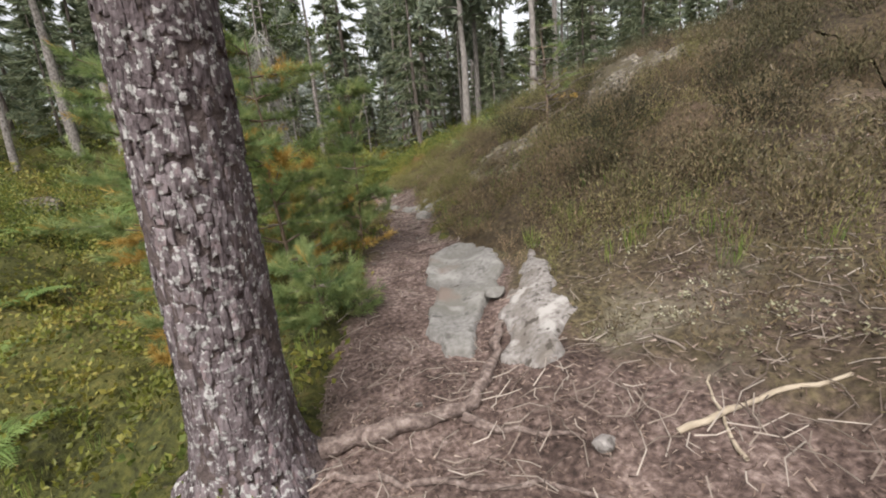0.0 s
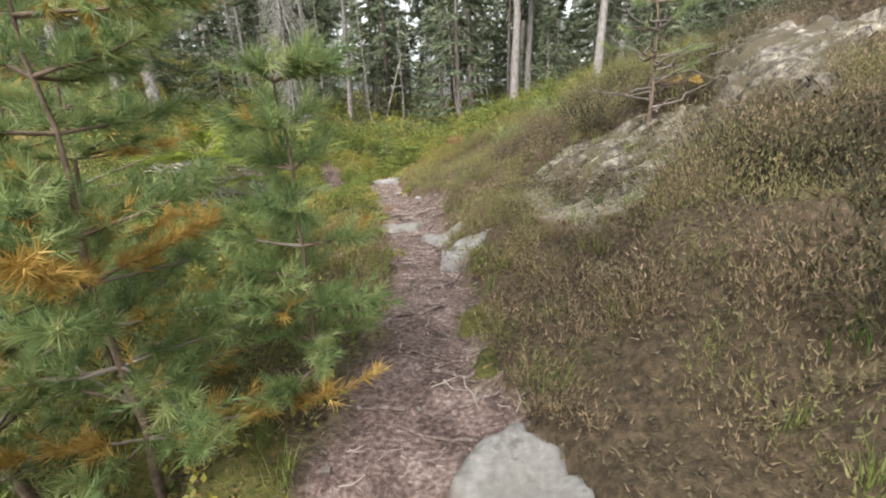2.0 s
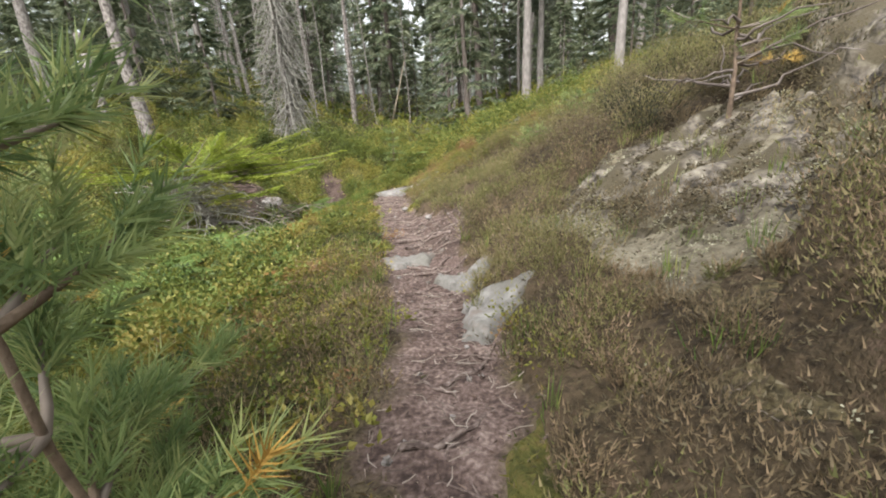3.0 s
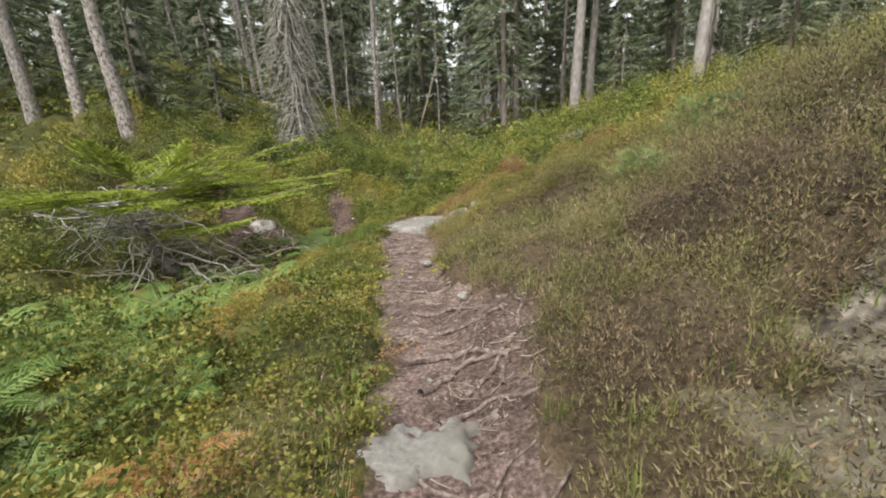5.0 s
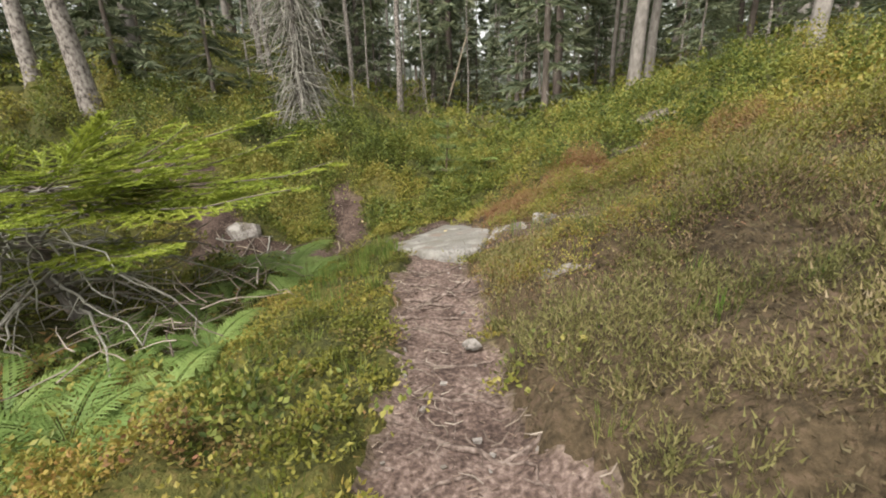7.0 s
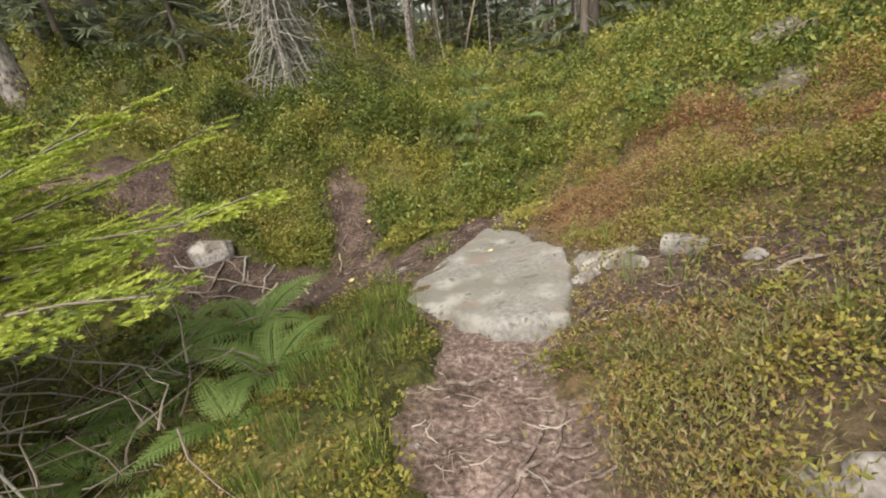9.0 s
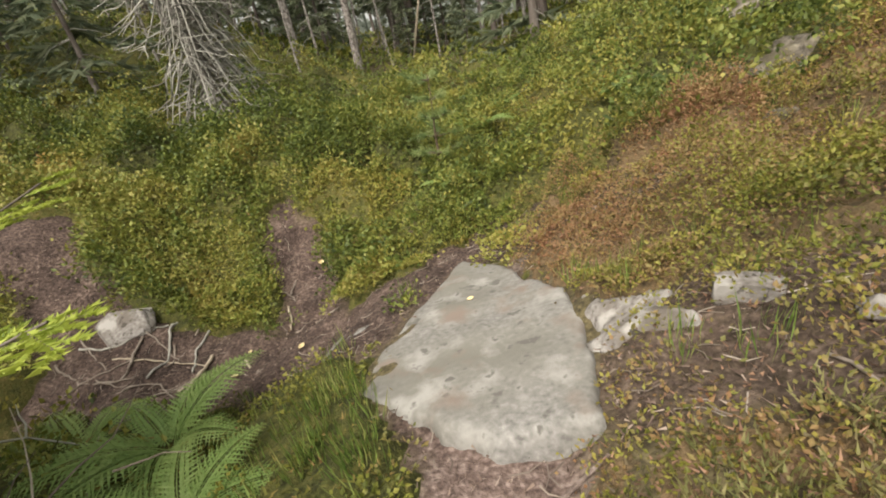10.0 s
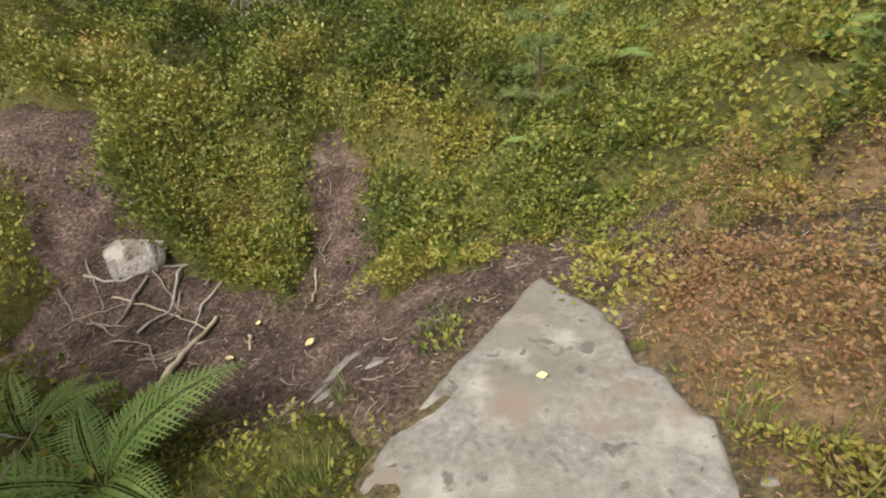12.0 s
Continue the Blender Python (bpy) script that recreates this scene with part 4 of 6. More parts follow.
# lichen cushions, moss and grass
x, y = scatter(1700, 0.2, 4.5, 1.2, 10, lambda x, y: 0.14 * open_ground(x, y) + 0.85 * lichen_patch(x, y), rng)
tufts("reindeer_lichen", x, y, 30, 0.05, 0.08, 0.018, 0.013, LICHEN, "pale cushions of reindeer lichen", rng, 0.4, dome=True)
gr = lambda x, y: open_ground(x, y) * (0.25 * band(x, y, -0.3, 5, -1.3, 9.5, 0.6) + 0.95 * band(x, y, -3.5, 14.0, -3.8, 12.2, 0.75) + 0.6 * band(x, y, 1.0, 4.6, 1.6, 3.0, 0.3) + 0.9 * band(x, y, -3.5, 14.9, -3.5, 14.6, 0.2) + 0.14)
x, y = scatter(3800, -5, 3, 2, 17, gr, rng)
tufts("grass", x, y, 22, 0.04, 0.07, 0.17, 0.006, GRASS, "thin tufts of grass", rng, 0.85, dome=True)
# litter on the bare ground
x, y = scatter(190000, -7.5, 3.6, 0.5, 17, lambda x, y: np.where(on_slab(x, y) & ((y > 14.1) | (y < 12)), 0.03, np.clip(0.7 * bare_path(x, y) * (0.35 + (y < 3)) + 0.35 * ditch(x, y) + 0.9 * litter_patch(x, y) + 0.05 + 0.25 * (x > 0.6) * (y < 5), 0, 1)), rng)
n = len(x)
a = rng.uniform(0, 6.28, n)
v, f = needles(np.stack([x, y, ground(x, y) - 0.035 * bare_path(x, y) + 0.006 + 0.02 * rng.uniform(size=n)], -1), np.stack([np.cos(a), np.sin(a), 0.3 * rng.normal(size=n)], -1), rng.uniform(0.012, 0.06, n), rng.uniform(0.003, 0.014, n), rng)
tagged(mesh_ob("leaf_litter", v, f, LITTER), "brown fallen leaves, bark scraps and needles", "litter", kind="stuff")


# trees
def mesh_part(name, piece, mat, parent, label="", smooth=True):
    return mesh_ob(name, piece[0], piece[1], mat, parent, smooth, label)


def trunk_line(h, lean, rng, n=10, wobble=0.01):
    return crooked((0, 0, -0.25), (lean[0], lean[1], h), n, wobble, rng)


def spruce_crown(h, low, reach, rng, whorls, per, sprays, size, droop=0.25):
    """Drooping boughs of flat needle sprays, widest low down."""
    out, wood = [], []
    for z in np.linspace(low, h * 0.98, whorls):
        r = reach * (1 - (z - low) / (h - low)) ** 0.8 + 0.15
        for k in range(per):
            a = rng.uniform(0, 6.28)
            rr = r * rng.uniform(0.65, 1.1)
            tip = (rr * math.cos(a), rr * math.sin(a), z - droop * rr + 0.1 * rng.normal())
            line = crooked((0, 0, z), tip, 5, 0.03, rng, sag=0.08)
            wood.append(tube(line, np.linspace(0.02, 0.005, 5) * (0.5 + r / 2), 3))
            t = rng.uniform(0.15, 1, sprays) ** 0.7
            p = np.stack([np.interp(t, np.linspace(0, 1, 5), line[:, c]) for c in range(3)], -1)
            side = np.where(rng.uniform(size=sprays) < 0.5, 1, -1) * rng.uniform(0.3, 1.2, sprays)
            d = np.stack([np.cos(a + side), np.sin(a + side), -0.35 + 0.3 * rng.normal(size=sprays)], -1)
            out.append(needles(p, d, size * rng.uniform(0.5, 1.3, sprays) * (1.1 - 0.5 * t), size * rng.uniform(0.12, 0.24, sprays), rng))
    return join(out), join(wood)


def dead_branches(h0, h1, count, reach, rng, sides=3, droop=0.35, twigs=4, thick=1.0):
    out = []
    for _ in range(count):
        z, a, r = rng.uniform(h0, h1), rng.uniform(0, 6.28), reach * rng.uniform(0.4, 1.0)
        line = crooked((0, 0, z), (r * math.cos(a), r * math.sin(a), z - droop * r), 6, 0.06, rng, sag=-0.08)
        out.append(tube(line, np.linspace(0.014, 0.004, 6) * thick, sides))
        for _ in range(twigs):
            b = line[rng.randint(2, 6)]
            e = b + np.array([0.3 * r * rng.normal(), 0.3 * r * rng.normal(), -0.25 * r * rng.uniform(0, 1.3)])
            out.append(tube(crooked(b, e, 4, 0.08, rng), np.linspace(0.007, 0.002, 4) * thick, sides))
    return join(out)


def pine_crown(h, low, reach, rng, limbs, tufts_each, size):
    out, wood = [], []
    for k in range(limbs):
        z = low + (h - low) * (k + rng.uniform()) / limbs
        a, r = rng.uniform(0, 6.28), reach * rng.uniform(0.5, 1.1) * (1 - 0.6 * ((z - low) / (h - low)) ** 2)
        line = crooked((0, 0, z), (r * math.cos(a), r * math.sin(a), z + 0.25 * r * rng.uniform(-0.4, 1)), 5, 0.08, rng)
        wood.append(tube(line, np.linspace(0.05, 0.012, 5), 3))
        c = line[rng.randint(2, 5, tufts_each)] + 0.22 * r * rng.normal(size=(tufts_each, 3)) * np.array([1, 1, 0.5])
        d = unit(rng.normal(size=(tufts_each, 3)) + np.array([0, 0, 0.6]))
        out.append(leaves(c, d, size * rng.uniform(0.6, 1.2, tufts_each), size * 0.32, rng))
    return join(out), join(wood)


def tapered(h, r, rng, lean=(0, 0), sides=9, top=0.2, flare=1.2, n=12, rough=0.0):
    line = trunk_line(h, lean, rng, n)
    t = np.linspace(0, 1, n)
    rad = r * (1 - (1 - top) * t) * (1 + (flare - 1) * np.exp(-t * h / 0.35))
    v, f = tube(line, rad, sides)
    if rough:
        ang = rng.normal(size=len(v)) * rough
        c = np.repeat(line, sides, 0)
        v = c + (v - c) * (1 + ang[:, None])
    return v, f


def make_tree(kind, at, h, r, seed, label, lean=(0, 0), low=None, reach=None):
    """kind: spruce, pine, birch, snag or bare."""
    rng = np.random.RandomState(seed)
    name = {"spruce": "spruce_tree", "pine": "pine_tree", "birch": "birch_tree", "snag": "dead_tree", "bare": "dead_spruce", "pole": "dead_spruce"}[kind]
    t = thing(name, label, "tree", (at[0], at[1], float(ground(at[0], at[1])) - 0.05), "forest trees")
    mat = {"spruce": TRUNK_DARK, "pine": TRUNK_GREY, "birch": TRUNK_BIRCH, "snag": TRUNK_BIRCH, "bare": TRUNK_GREY, "pole": TRUNK_BIRCH}[kind]
    mesh_part("trunk", tapered(h, r, rng, lean, top=0.75 if kind == "snag" else 0.15, rough=0.03 if r > 0.08 else 0), mat, t)
    if kind == "spruce":
        crown, wood = spruce_crown(h, low or h * 0.22, reach or h * 0.2, rng, 18, 5, 32, h * 0.045 + 0.16)
        mesh_part("crown", crown, SPRUCE, t, smooth=False)
        tagged(mesh_part("dead_branchwork", dead_branches(0.5, (low or h * 0.22) + 1.5, 9, (reach or h * 0.2) * 0.6, rng, twigs=1), TWIG_GREY, t), kind="stuff")
    elif kind == "pine":
        crown, wood = pine_crown(h, low or h * 0.5, reach or h * 0.16, rng, 22, 46, h * 0.055 + 0.1)
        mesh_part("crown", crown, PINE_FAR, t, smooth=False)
        tagged(mesh_part("limbs", wood, TRUNK_GREY, t), kind="stuff")
        tagged(mesh_part("dead_branchwork", dead_branches(1.2, low or h * 0.5, 7, 1.0, rng, twigs=1), TWIG_GREY, t), kind="stuff")
    elif kind == "birch":
        crown, wood = pine_crown(h, low or h * 0.55, reach or h * 0.14, rng, 16, 50, 0.28)
        mesh_part("crown", crown, BILBERRY_GREEN, t, smooth=False)
        tagged(mesh_part("limbs", wood, TRUNK_GREY, t), kind="stuff")
    elif kind == "pole":
        tagged(mesh_part("dead_branchwork", dead_branches(0.6, h * 0.75, 26, 0.75, rng, droop=0.5, twigs=2, thick=0.8), TWIG_GREY, t), kind="stuff")
    elif kind == "bare":
        for _ in range(220):
            mesh_part("branch", dead_branches(0.8, h * 0.8, 1, reach or 1.1, rng, droop=1.6, twigs=7, thick=1.7), TWIG_GREY, t)
    return t


# trees that the walk shows well
make_tree("birch", (-10.9, 17.2), 11, 0.21, 201, "stout pale grey tree leaning over the mossy bank", (-0.9, 0.2))
make_tree("snag", (-12.2, 17.1), 2.9, 0.18, 202, "broken-off pale dead trunk with torn top", (-0.35, 0.3))
make_tree("birch", (-14.4, 17.7), 11, 0.21, 203, "tall pale grey trunk on the mossy bank", (-0.6, 0.2))
make_tree("bare", (-7.2, 19.4), 7.5, 0.14, 204, "dead spruce hung with dense grey drooping branches", reach=1.0)
make_tree("spruce", (-1.6, 29.0), 12, 0.17, 205, "slender spruce with low dead twigs at the hollow's end", low=0.5, reach=2.0)
make_tree("birch", (-8.1, 29.7), 13, 0.17, 206, "slender pale grey trunk", (0.1, 0.0))
make_tree("pine", (4.3, 21.6), 12, 0.19, 207, "grey-barked pine on the slope", (0.2, 0.3))
make_tree("pine", (1.4, 26.5), 13, 0.25, 208, "stout grey pine among spruces", (0, 0.2))
make_tree("pine", (2.2, 28.5), 13, 0.2, 209, "grey pine among spruces", (0.1, 0.2))
make_tree("birch", (-11.0, 31.0), 12, 0.15, 210, "slender pale grey trunk", (-0.2, 0))
make_tree("birch", (-13.2, 27.0), 10, 0.13, 211, "thin pale trunk behind the dead spruce", (-0.5, 0))
make_tree("snag", (-12.2, 26.2), 4.5, 0.1, 212, "thin broken dead trunk", (-0.3, 0))
rng = np.random.RandomState(213)
t = thing("leaning_pole", "thin bleached dead stem leaning against spruces", "dead wood", (-7.4, 36.0, float(ground(-7.4, 36.0))))
mesh_part("stem", tube(crooked((0, 0, -0.1), (1.5, 0, 4.6), 8, 0.01, rng), np.linspace(0.07, 0.03, 8), 7), TWIG_PALE, t)

# the wood behind, around and at the walker's back: a few grown kinds, planted again and again
rng = np.random.RandomState(31)
KINDS = []
for k, (kind, h, r, low, reach) in enumerate([("spruce", 14, 0.16, 3.5, 1.9), ("spruce", 10, 0.12, 1.0, 1.8), ("spruce", 16, 0.2, 3.0, 2.1), ("pine", 15, 0.17, 7.5, 2.0), ("pine", 13, 0.14, 5.5, 1.8), ("birch", 13, 0.1, 6.5, 1.6), ("spruce", 5, 0.06, 0.4, 1.2), ("pole", 9, 0.055, 1, 1), ("pole", 7, 0.045, 1, 1)]):
    label = {"spruce": "dark green spruce in the forest", "pine": "tall grey-trunked pine in the forest", "birch": "slim pale-trunked birch in the forest", "pole": "slender dead spruce with bare grey twigs"}[kind]
    if h == 5:
        label = "young dark spruce with boughs to the ground"
    KINDS.append(make_tree(kind, [(-24, 22), (-19, 20), (-9, 40), (5, 37), (-4, 41), (-13, 38), (-16, 24), (-5.6, 33.5), (-10.2, 34.5)][k], h, r, 220 + k, label, low=low, reach=reach))
placed = [(o.location.x, o.location.y) for o in bpy.data.objects if o.name.startswith(("spruce_tree", "pine_tree", "birch_tree", "dead_"))]
tries = 0
planted = 0
while planted < 136 and tries < 9000:
    tries += 1
    x, y = rng.uniform(-40, 32), rng.uniform(-8, 62)
    clear = (-11.5 < x < 7.5 and -4 < y < 27) or (-9 < x < 4 and y < 32) or (x < 0 and -15 < x and y < 19 and y > 2)
    if x > 6 and y < 26:
        clear = x < 11 or rng.uniform() < 0.55
    if clear or min(math.hypot(x - a, y - b) for a, b in placed) < 2.0:
        continue
    if y < 6 and rng.uniform() < 0.8:
        continue
    left = x < -10 and y < 30
    k = rng.choice(7, p=[0.25, 0.3, 0.12, 0.07, 0.05, 0.11, 0.1] if left else [0.23, 0.2, 0.14, 0.13, 0.12, 0.1, 0.08])
    if x > 8 and y < 30:
        k = rng.choice([3, 4, 0, 5])
    s = rng.uniform(0.8, 1.25)
    o = copy_thing(KINDS[k], pose(x, y, float(ground(x, y)) - 0.05, rng.normal() * 1.5, rng.normal() * 1.5, rng.uniform(0, 360)) @ Matrix.Diagonal((s, s, s, 1)))
    placed.append((x, y))
    planted += 1

# young spruces that fill the gaps between the trunks
tries = 0
while tries < 22:
    x, y = rng.uniform(-16, 14), rng.uniform(28, 46)
    if min(math.hypot(x - a, y - b) for a, b in placed) < 1.2 or (x > -9 and x < 3 and y < 31):
        tries += 0.05
        continue
    s = rng.uniform(0.7, 1.5)
    copy_thing(KINDS[6], pose(x, y, float(ground(x, y)) - 0.05, 0, 0, rng.uniform(0, 360)) @ Matrix.Diagonal((s, s, s, 1)))
    placed.append((x, y))
    tries += 1

for x, y, s in [(-12.6, 19.6, 1.3), (-10.9, 21.0, 1.2), (-14.2, 20.4, 1.4), (-9.2, 22.6, 1.0), (-16.0, 19.0, 1.3), (2.8, 24.6, 0.8), (5.2, 23.4, 1.0), (6.6, 21.6, 1.1), (7.6, 23.5, 1.2)]:
    copy_thing(KINDS[6], pose(x, y, float(ground(x, y)) - 0.05, 0, 0, rng.uniform(0, 360)) @ Matrix.Diagonal((s, s, s, 1)))
    placed.append((x, y))

# slender dead stems that stand between the trees
tries = 0
while tries < 46:
    x, y = rng.uniform(-22, 10), rng.uniform(24, 42)
    if min(math.hypot(x - a, y - b) for a, b in placed) < 0.8 or (x > -9 and x < 3 and y < 30):
        tries += 0.05
        continue
    s = rng.uniform(0.75, 1.4)
    copy_thing(KINDS[rng.choice([7, 8])], pose(x, y, float(ground(x, y)) - 0.05, rng.normal() * 3, rng.normal() * 3, rng.uniform(0, 360)) @ Matrix.Diagonal((s, s, s, 1)))
    placed.append((x, y))
    tries += 1

# far woods closing the view, one mesh; their pale colour holds the haze
rng = np.random.RandomState(33)
bits = []
for k in range(480):
    a, d = rng.uniform(0, 6.28), rng.uniform(56, 100)
    x, y = -4 + d * math.cos(a), 10 + d * math.sin(a)
    h = rng.uniform(11, 18)
    n = 70
    u = rng.uniform(0, 1, n)
    th = rng.uniform(0, 6.28, n)
    rr = 2.6 * (1 - u) * rng.uniform(0.3, 1, n) + 0.2
    p = np.stack([x + rr * np.cos(th), y + rr * np.sin(th), float(ground(x, y)) + h * (0.02 + 0.98 * u)], -1)
    bits.append(leaves(p, np.stack([np.cos(th), np.sin(th), -0.5 + 0.3 * rng.normal(size=n)], -1), rng.uniform(1.2, 2.2, n), 0.8, rng))
    bits.append(tube([(x, y, float(ground(x, y)) - 0.3), (x, y, float(ground(x, y)) + h * 0.5), (x, y, float(ground(x, y)) + h)], [0.18, 0.12, 0.03], 5))
tagged(mesh_ob("far_woods", *join(bits), FAR_HAZE), "dense far conifer forest", "forest", kind="stuff")


# the big pine that the walk brushes past
def big_pine(at, r, seed):
    rng = np.random.RandomState(seed)
    base = float(ground(at[0], at[1]))
    t = thing("pine_tree", "thick old pine with cracked plated bark and grey lichen", "tree", (at[0], at[1], base))
    lean = np.array([0.03, -0.02])
    H = 11.0

    def radius(z):
        return r * (1 - 0.055 * z) * (1 + 0.55 * np.exp(-np.maximum(z, 0) / 0.16))

    zs = np.concatenate([np.arange(-0.3, 3.0, 0.03), np.linspace(3.1, H, 20)])
    sides = 64
    ang = np.arange(sides) / sides * 2 * math.pi
    A, Zg = np.meshgrid(ang, zs)
    R = radius(Zg) * (1 + 0.03 * np.sin(3 * A + Zg * 2) + 0.02 * ripple(A * r, Zg, 0.15, 5))
    R = R * (1 + 0.35 * np.exp(-np.maximum(Zg, 0) / 0.12) * np.maximum(np.sin(A * 2.5 + 0.4), 0) ** 2)
    v = np.stack([R * np.cos(A) + lean[0] * Zg, R * np.sin(A) + lean[1] * Zg, Zg], -1).reshape(-1, 3)
    n = len(zs)
    i, j = np.meshgrid(np.arange(n - 1), np.arange(sides), indexing="ij")
    f = np.stack([i * sides + j, i * sides + (j + 1) % sides, (i + 1) * sides + (j + 1) % sides, (i + 1) * sides + j], -1).reshape(-1, 4)
    trunk = mesh_ob("trunk", v, f, BARK_DEEP, t, True)
    # bark plates, staggered and uneven, on the side that the walk passes
    made, rest = 0, []
    z = -0.1
    while z < 2.5:
        hgt = rng.uniform(0.045, 0.085)
        a = rng.uniform(0, 0.4)
        while a < 2 * math.pi - 0.05:
            w = rng.uniform(0.02, 0.055) / r
            hh = hgt * rng.uniform(1.0, 2.0)
            zc, ac = z + rng.uniform(-0.05, 0.05), a + w / 2
            k = 8
            th = np.arange(k) / k * 2 * math.pi
            shape = 1 / np.maximum(np.abs(np.cos(th)) ** 5 + np.abs(np.sin(th)) ** 5, 0.1) ** (1 / 5) * rng.uniform(0.7, 1.3, k)
            rings = []
            depth = rng.uniform(0.001, 0.011)
            for grow, out in ((1.04, -0.01), (1.02, depth * 0.85), (0.93, depth), (0.05, depth + rng.uniform(-0.001, 0.003))):
                aa, zz = ac + shape * np.cos(th) * w * 0.5 * grow, zc + shape * np.sin(th) * hh * 0.5 * grow
                rad = radius(zz) * (1 + 0.35 * np.exp(-np.maximum(zz, 0) / 0.12) * np.maximum(np.sin(aa * 2.5 + 0.4), 0) ** 2) + out + 0.002 * rng.normal(size=k)
                rings.append(np.stack([rad * np.cos(aa) + lean[0] * zz, rad * np.sin(aa) + lean[1] * zz, zz], -1))
            pv = np.concatenate(rings)
            pf = [(q * k + s, q * k + (s + 1) % k, (q + 1) * k + (s + 1) % k, (q + 1) * k + s) for q in range(3) for s in range(k)]
            facing = math.cos(ac - math.radians(-62)) > 0.35
            if facing and 0.05 < z < 2.5 and made < 300:
                me = bpy.data.meshes.new("bark_plate")
                me.from_pydata([tuple(c) for c in pv], [], pf)
                me.polygons.foreach_set("use_smooth", np.full(len(me.polygons), True))
                me.materials.append(BARK)
                ob = new("bark_plate", me)
                ob.parent = trunk
                made += 1
            else:
                rest.append((pv, np.array(pf)))
            a += w * rng.uniform(0.9, 1.06)
        z += hgt * 0.97
    mesh_part("bark", join(rest), BARK, trunk)
    crown, wood = pine_crown(H, 6.0, 2.2, rng, 22, 50, 0.5)
    crown[0][:, :2] += lean * 8
    mesh_part("crown", crown, PINE_FAR, t, smooth=False)
    tagged(mesh_part("limbs", wood, TRUNK_GREY, t), kind="stuff")
    return t


big_pine((-0.96, 1.66), 0.2, 41)


# young pines beside the path
def needle_shoot(start, end, rng, count, length, thick):
    """A shoot like a bottle brush: long needles all round, slanting forward."""
    start, end = np.asarray(start), np.asarray(end)
    axis = unit(end - start)
    t = rng.uniform(0.1, 1.0, count)[:, None]
    round_ = unit(np.cross(axis, rng.normal(size=(count, 3))))
    slant = np.radians(rng.uniform(58, 78, count)[:, None] - 42 * t)
    v, f = needles(start + (end - start) * t, axis * np.cos(slant) + round_ * np.sin(slant) + 0.08 * rng.normal(size=(count, 3)), length * rng.uniform(0.8, 1.15, count), thick, rng)
    return v, f, np.full(len(v), rng.uniform())


def young_pine(at, h, seed, label, orange=0.15, spread=1.0, whorls=8, low=0.15, per=(4, 6), dense=1.0, stem=1.0):
    rng = np.random.RandomState(seed)
    t = thing("young_pine", label, "tree", (at[0], at[1], float(ground(at[0], at[1])) - 0.03), "young pines")
    line = crooked((0, 0, 0), (0.08 * h * rng.normal(), 0.08 * h * rng.normal(), h), 12, 0.02, rng)
    mesh_part("trunk", tube(line, np.linspace((0.014 + 0.007 * h) * stem, 0.004, 12), 7), STEM, t)
    green, brown = [], []
    for w in range(whorls):
        z = h * (low + (0.95 - low) * w / (whorls - 1))
        c = np.array([np.interp(z, line[:, 2], line[:, k]) for k in range(3)])
        for b in range(rng.randint(*per)):
            a = rng.uniform(0, 6.28)
            r = spread * (0.28 * h * (1 - 0.75 * z / h) + 0.12) * rng.uniform(0.6, 1.2)
            tip = c + np.array([r * math.cos(a), r * math.sin(a), r * rng.uniform(-0.05, 0.45)])
            limb = crooked(c, tip, 6, 0.04, rng)
            mesh_part("limb", tube(limb, np.linspace(0.009, 0.003, 6), 5), TWIG if rng.uniform() < 0.5 else STEM, t)
            withered = rng.uniform() < orange
            for s in range(int((11 + 18 * r) * dense)):
                q = limb[rng.randint(1, 6)]
                e = q + unit(unit(tip - c) + rng.normal(size=3) * np.array([0.6, 0.6, 0.3]) + np.array([0, 0, 0.3])) * rng.uniform(0.07, 0.17)
                (brown if withered or rng.uniform() < orange * 0.4 else green).append(needle_shoot(q, e, rng, 38, 0.07, 0.0048))
            (brown if withered else green).append(needle_shoot(limb[-2], tip, rng, 54, 0.075, 0.0048))
    for name, shoots, mat, label in (("needles", green, PINE, ""), ("withered_needles", brown, PINE_ORANGE, "orange withered needles")):
        if shoots:
            mesh_ob(name, *join([(v, f) for v, f, _ in shoots]), mat, t, False, label, np.concatenate([o for _, _, o in shoots]))
    return t


young_pine((-1.6, 4.15), 2.4, 51, "young pine with withered orange inner needles beside the path", 0.14, 1.35, 11, dense=1.4, stem=0.75)
young_pine((-0.95, 4.55), 1.7, 52, "thin young pine near the path", 0.03, 0.62, 9, dense=0.8, stem=0.45)
young_pine((-2.5, 4.9), 2.4, 53, "bushy young pine with long needles", 0.1, 1.2)
young_pine((-2.3, 4.2), 2.6, 54, "bushy young pine with long needles", 0.1, 1.3, 10, dense=1.1)
young_pine((-1.9, 3.3), 1.5, 55, "low young pine with spreading limbs", 0.12, 1.3, 9)
young_pine((-3.1, 5.4), 2.8, 56, "tall young pine with long needles", 0.15, 1.2, dense=0.55)
young_pine((-0.95, 3.0), 0.5, 58, "knee-high pine seedling at the path's edge", 0.05, 1.3, 4)
scrub = young_pine((2.0, 8.75), 1.9, 61, "scrubby dwarf pine with bare crooked limbs on the rocky slope", 0.05, 1.1, 5, 0.3, (2, 4), 0.35)
rng = np.random.RandomState(75)
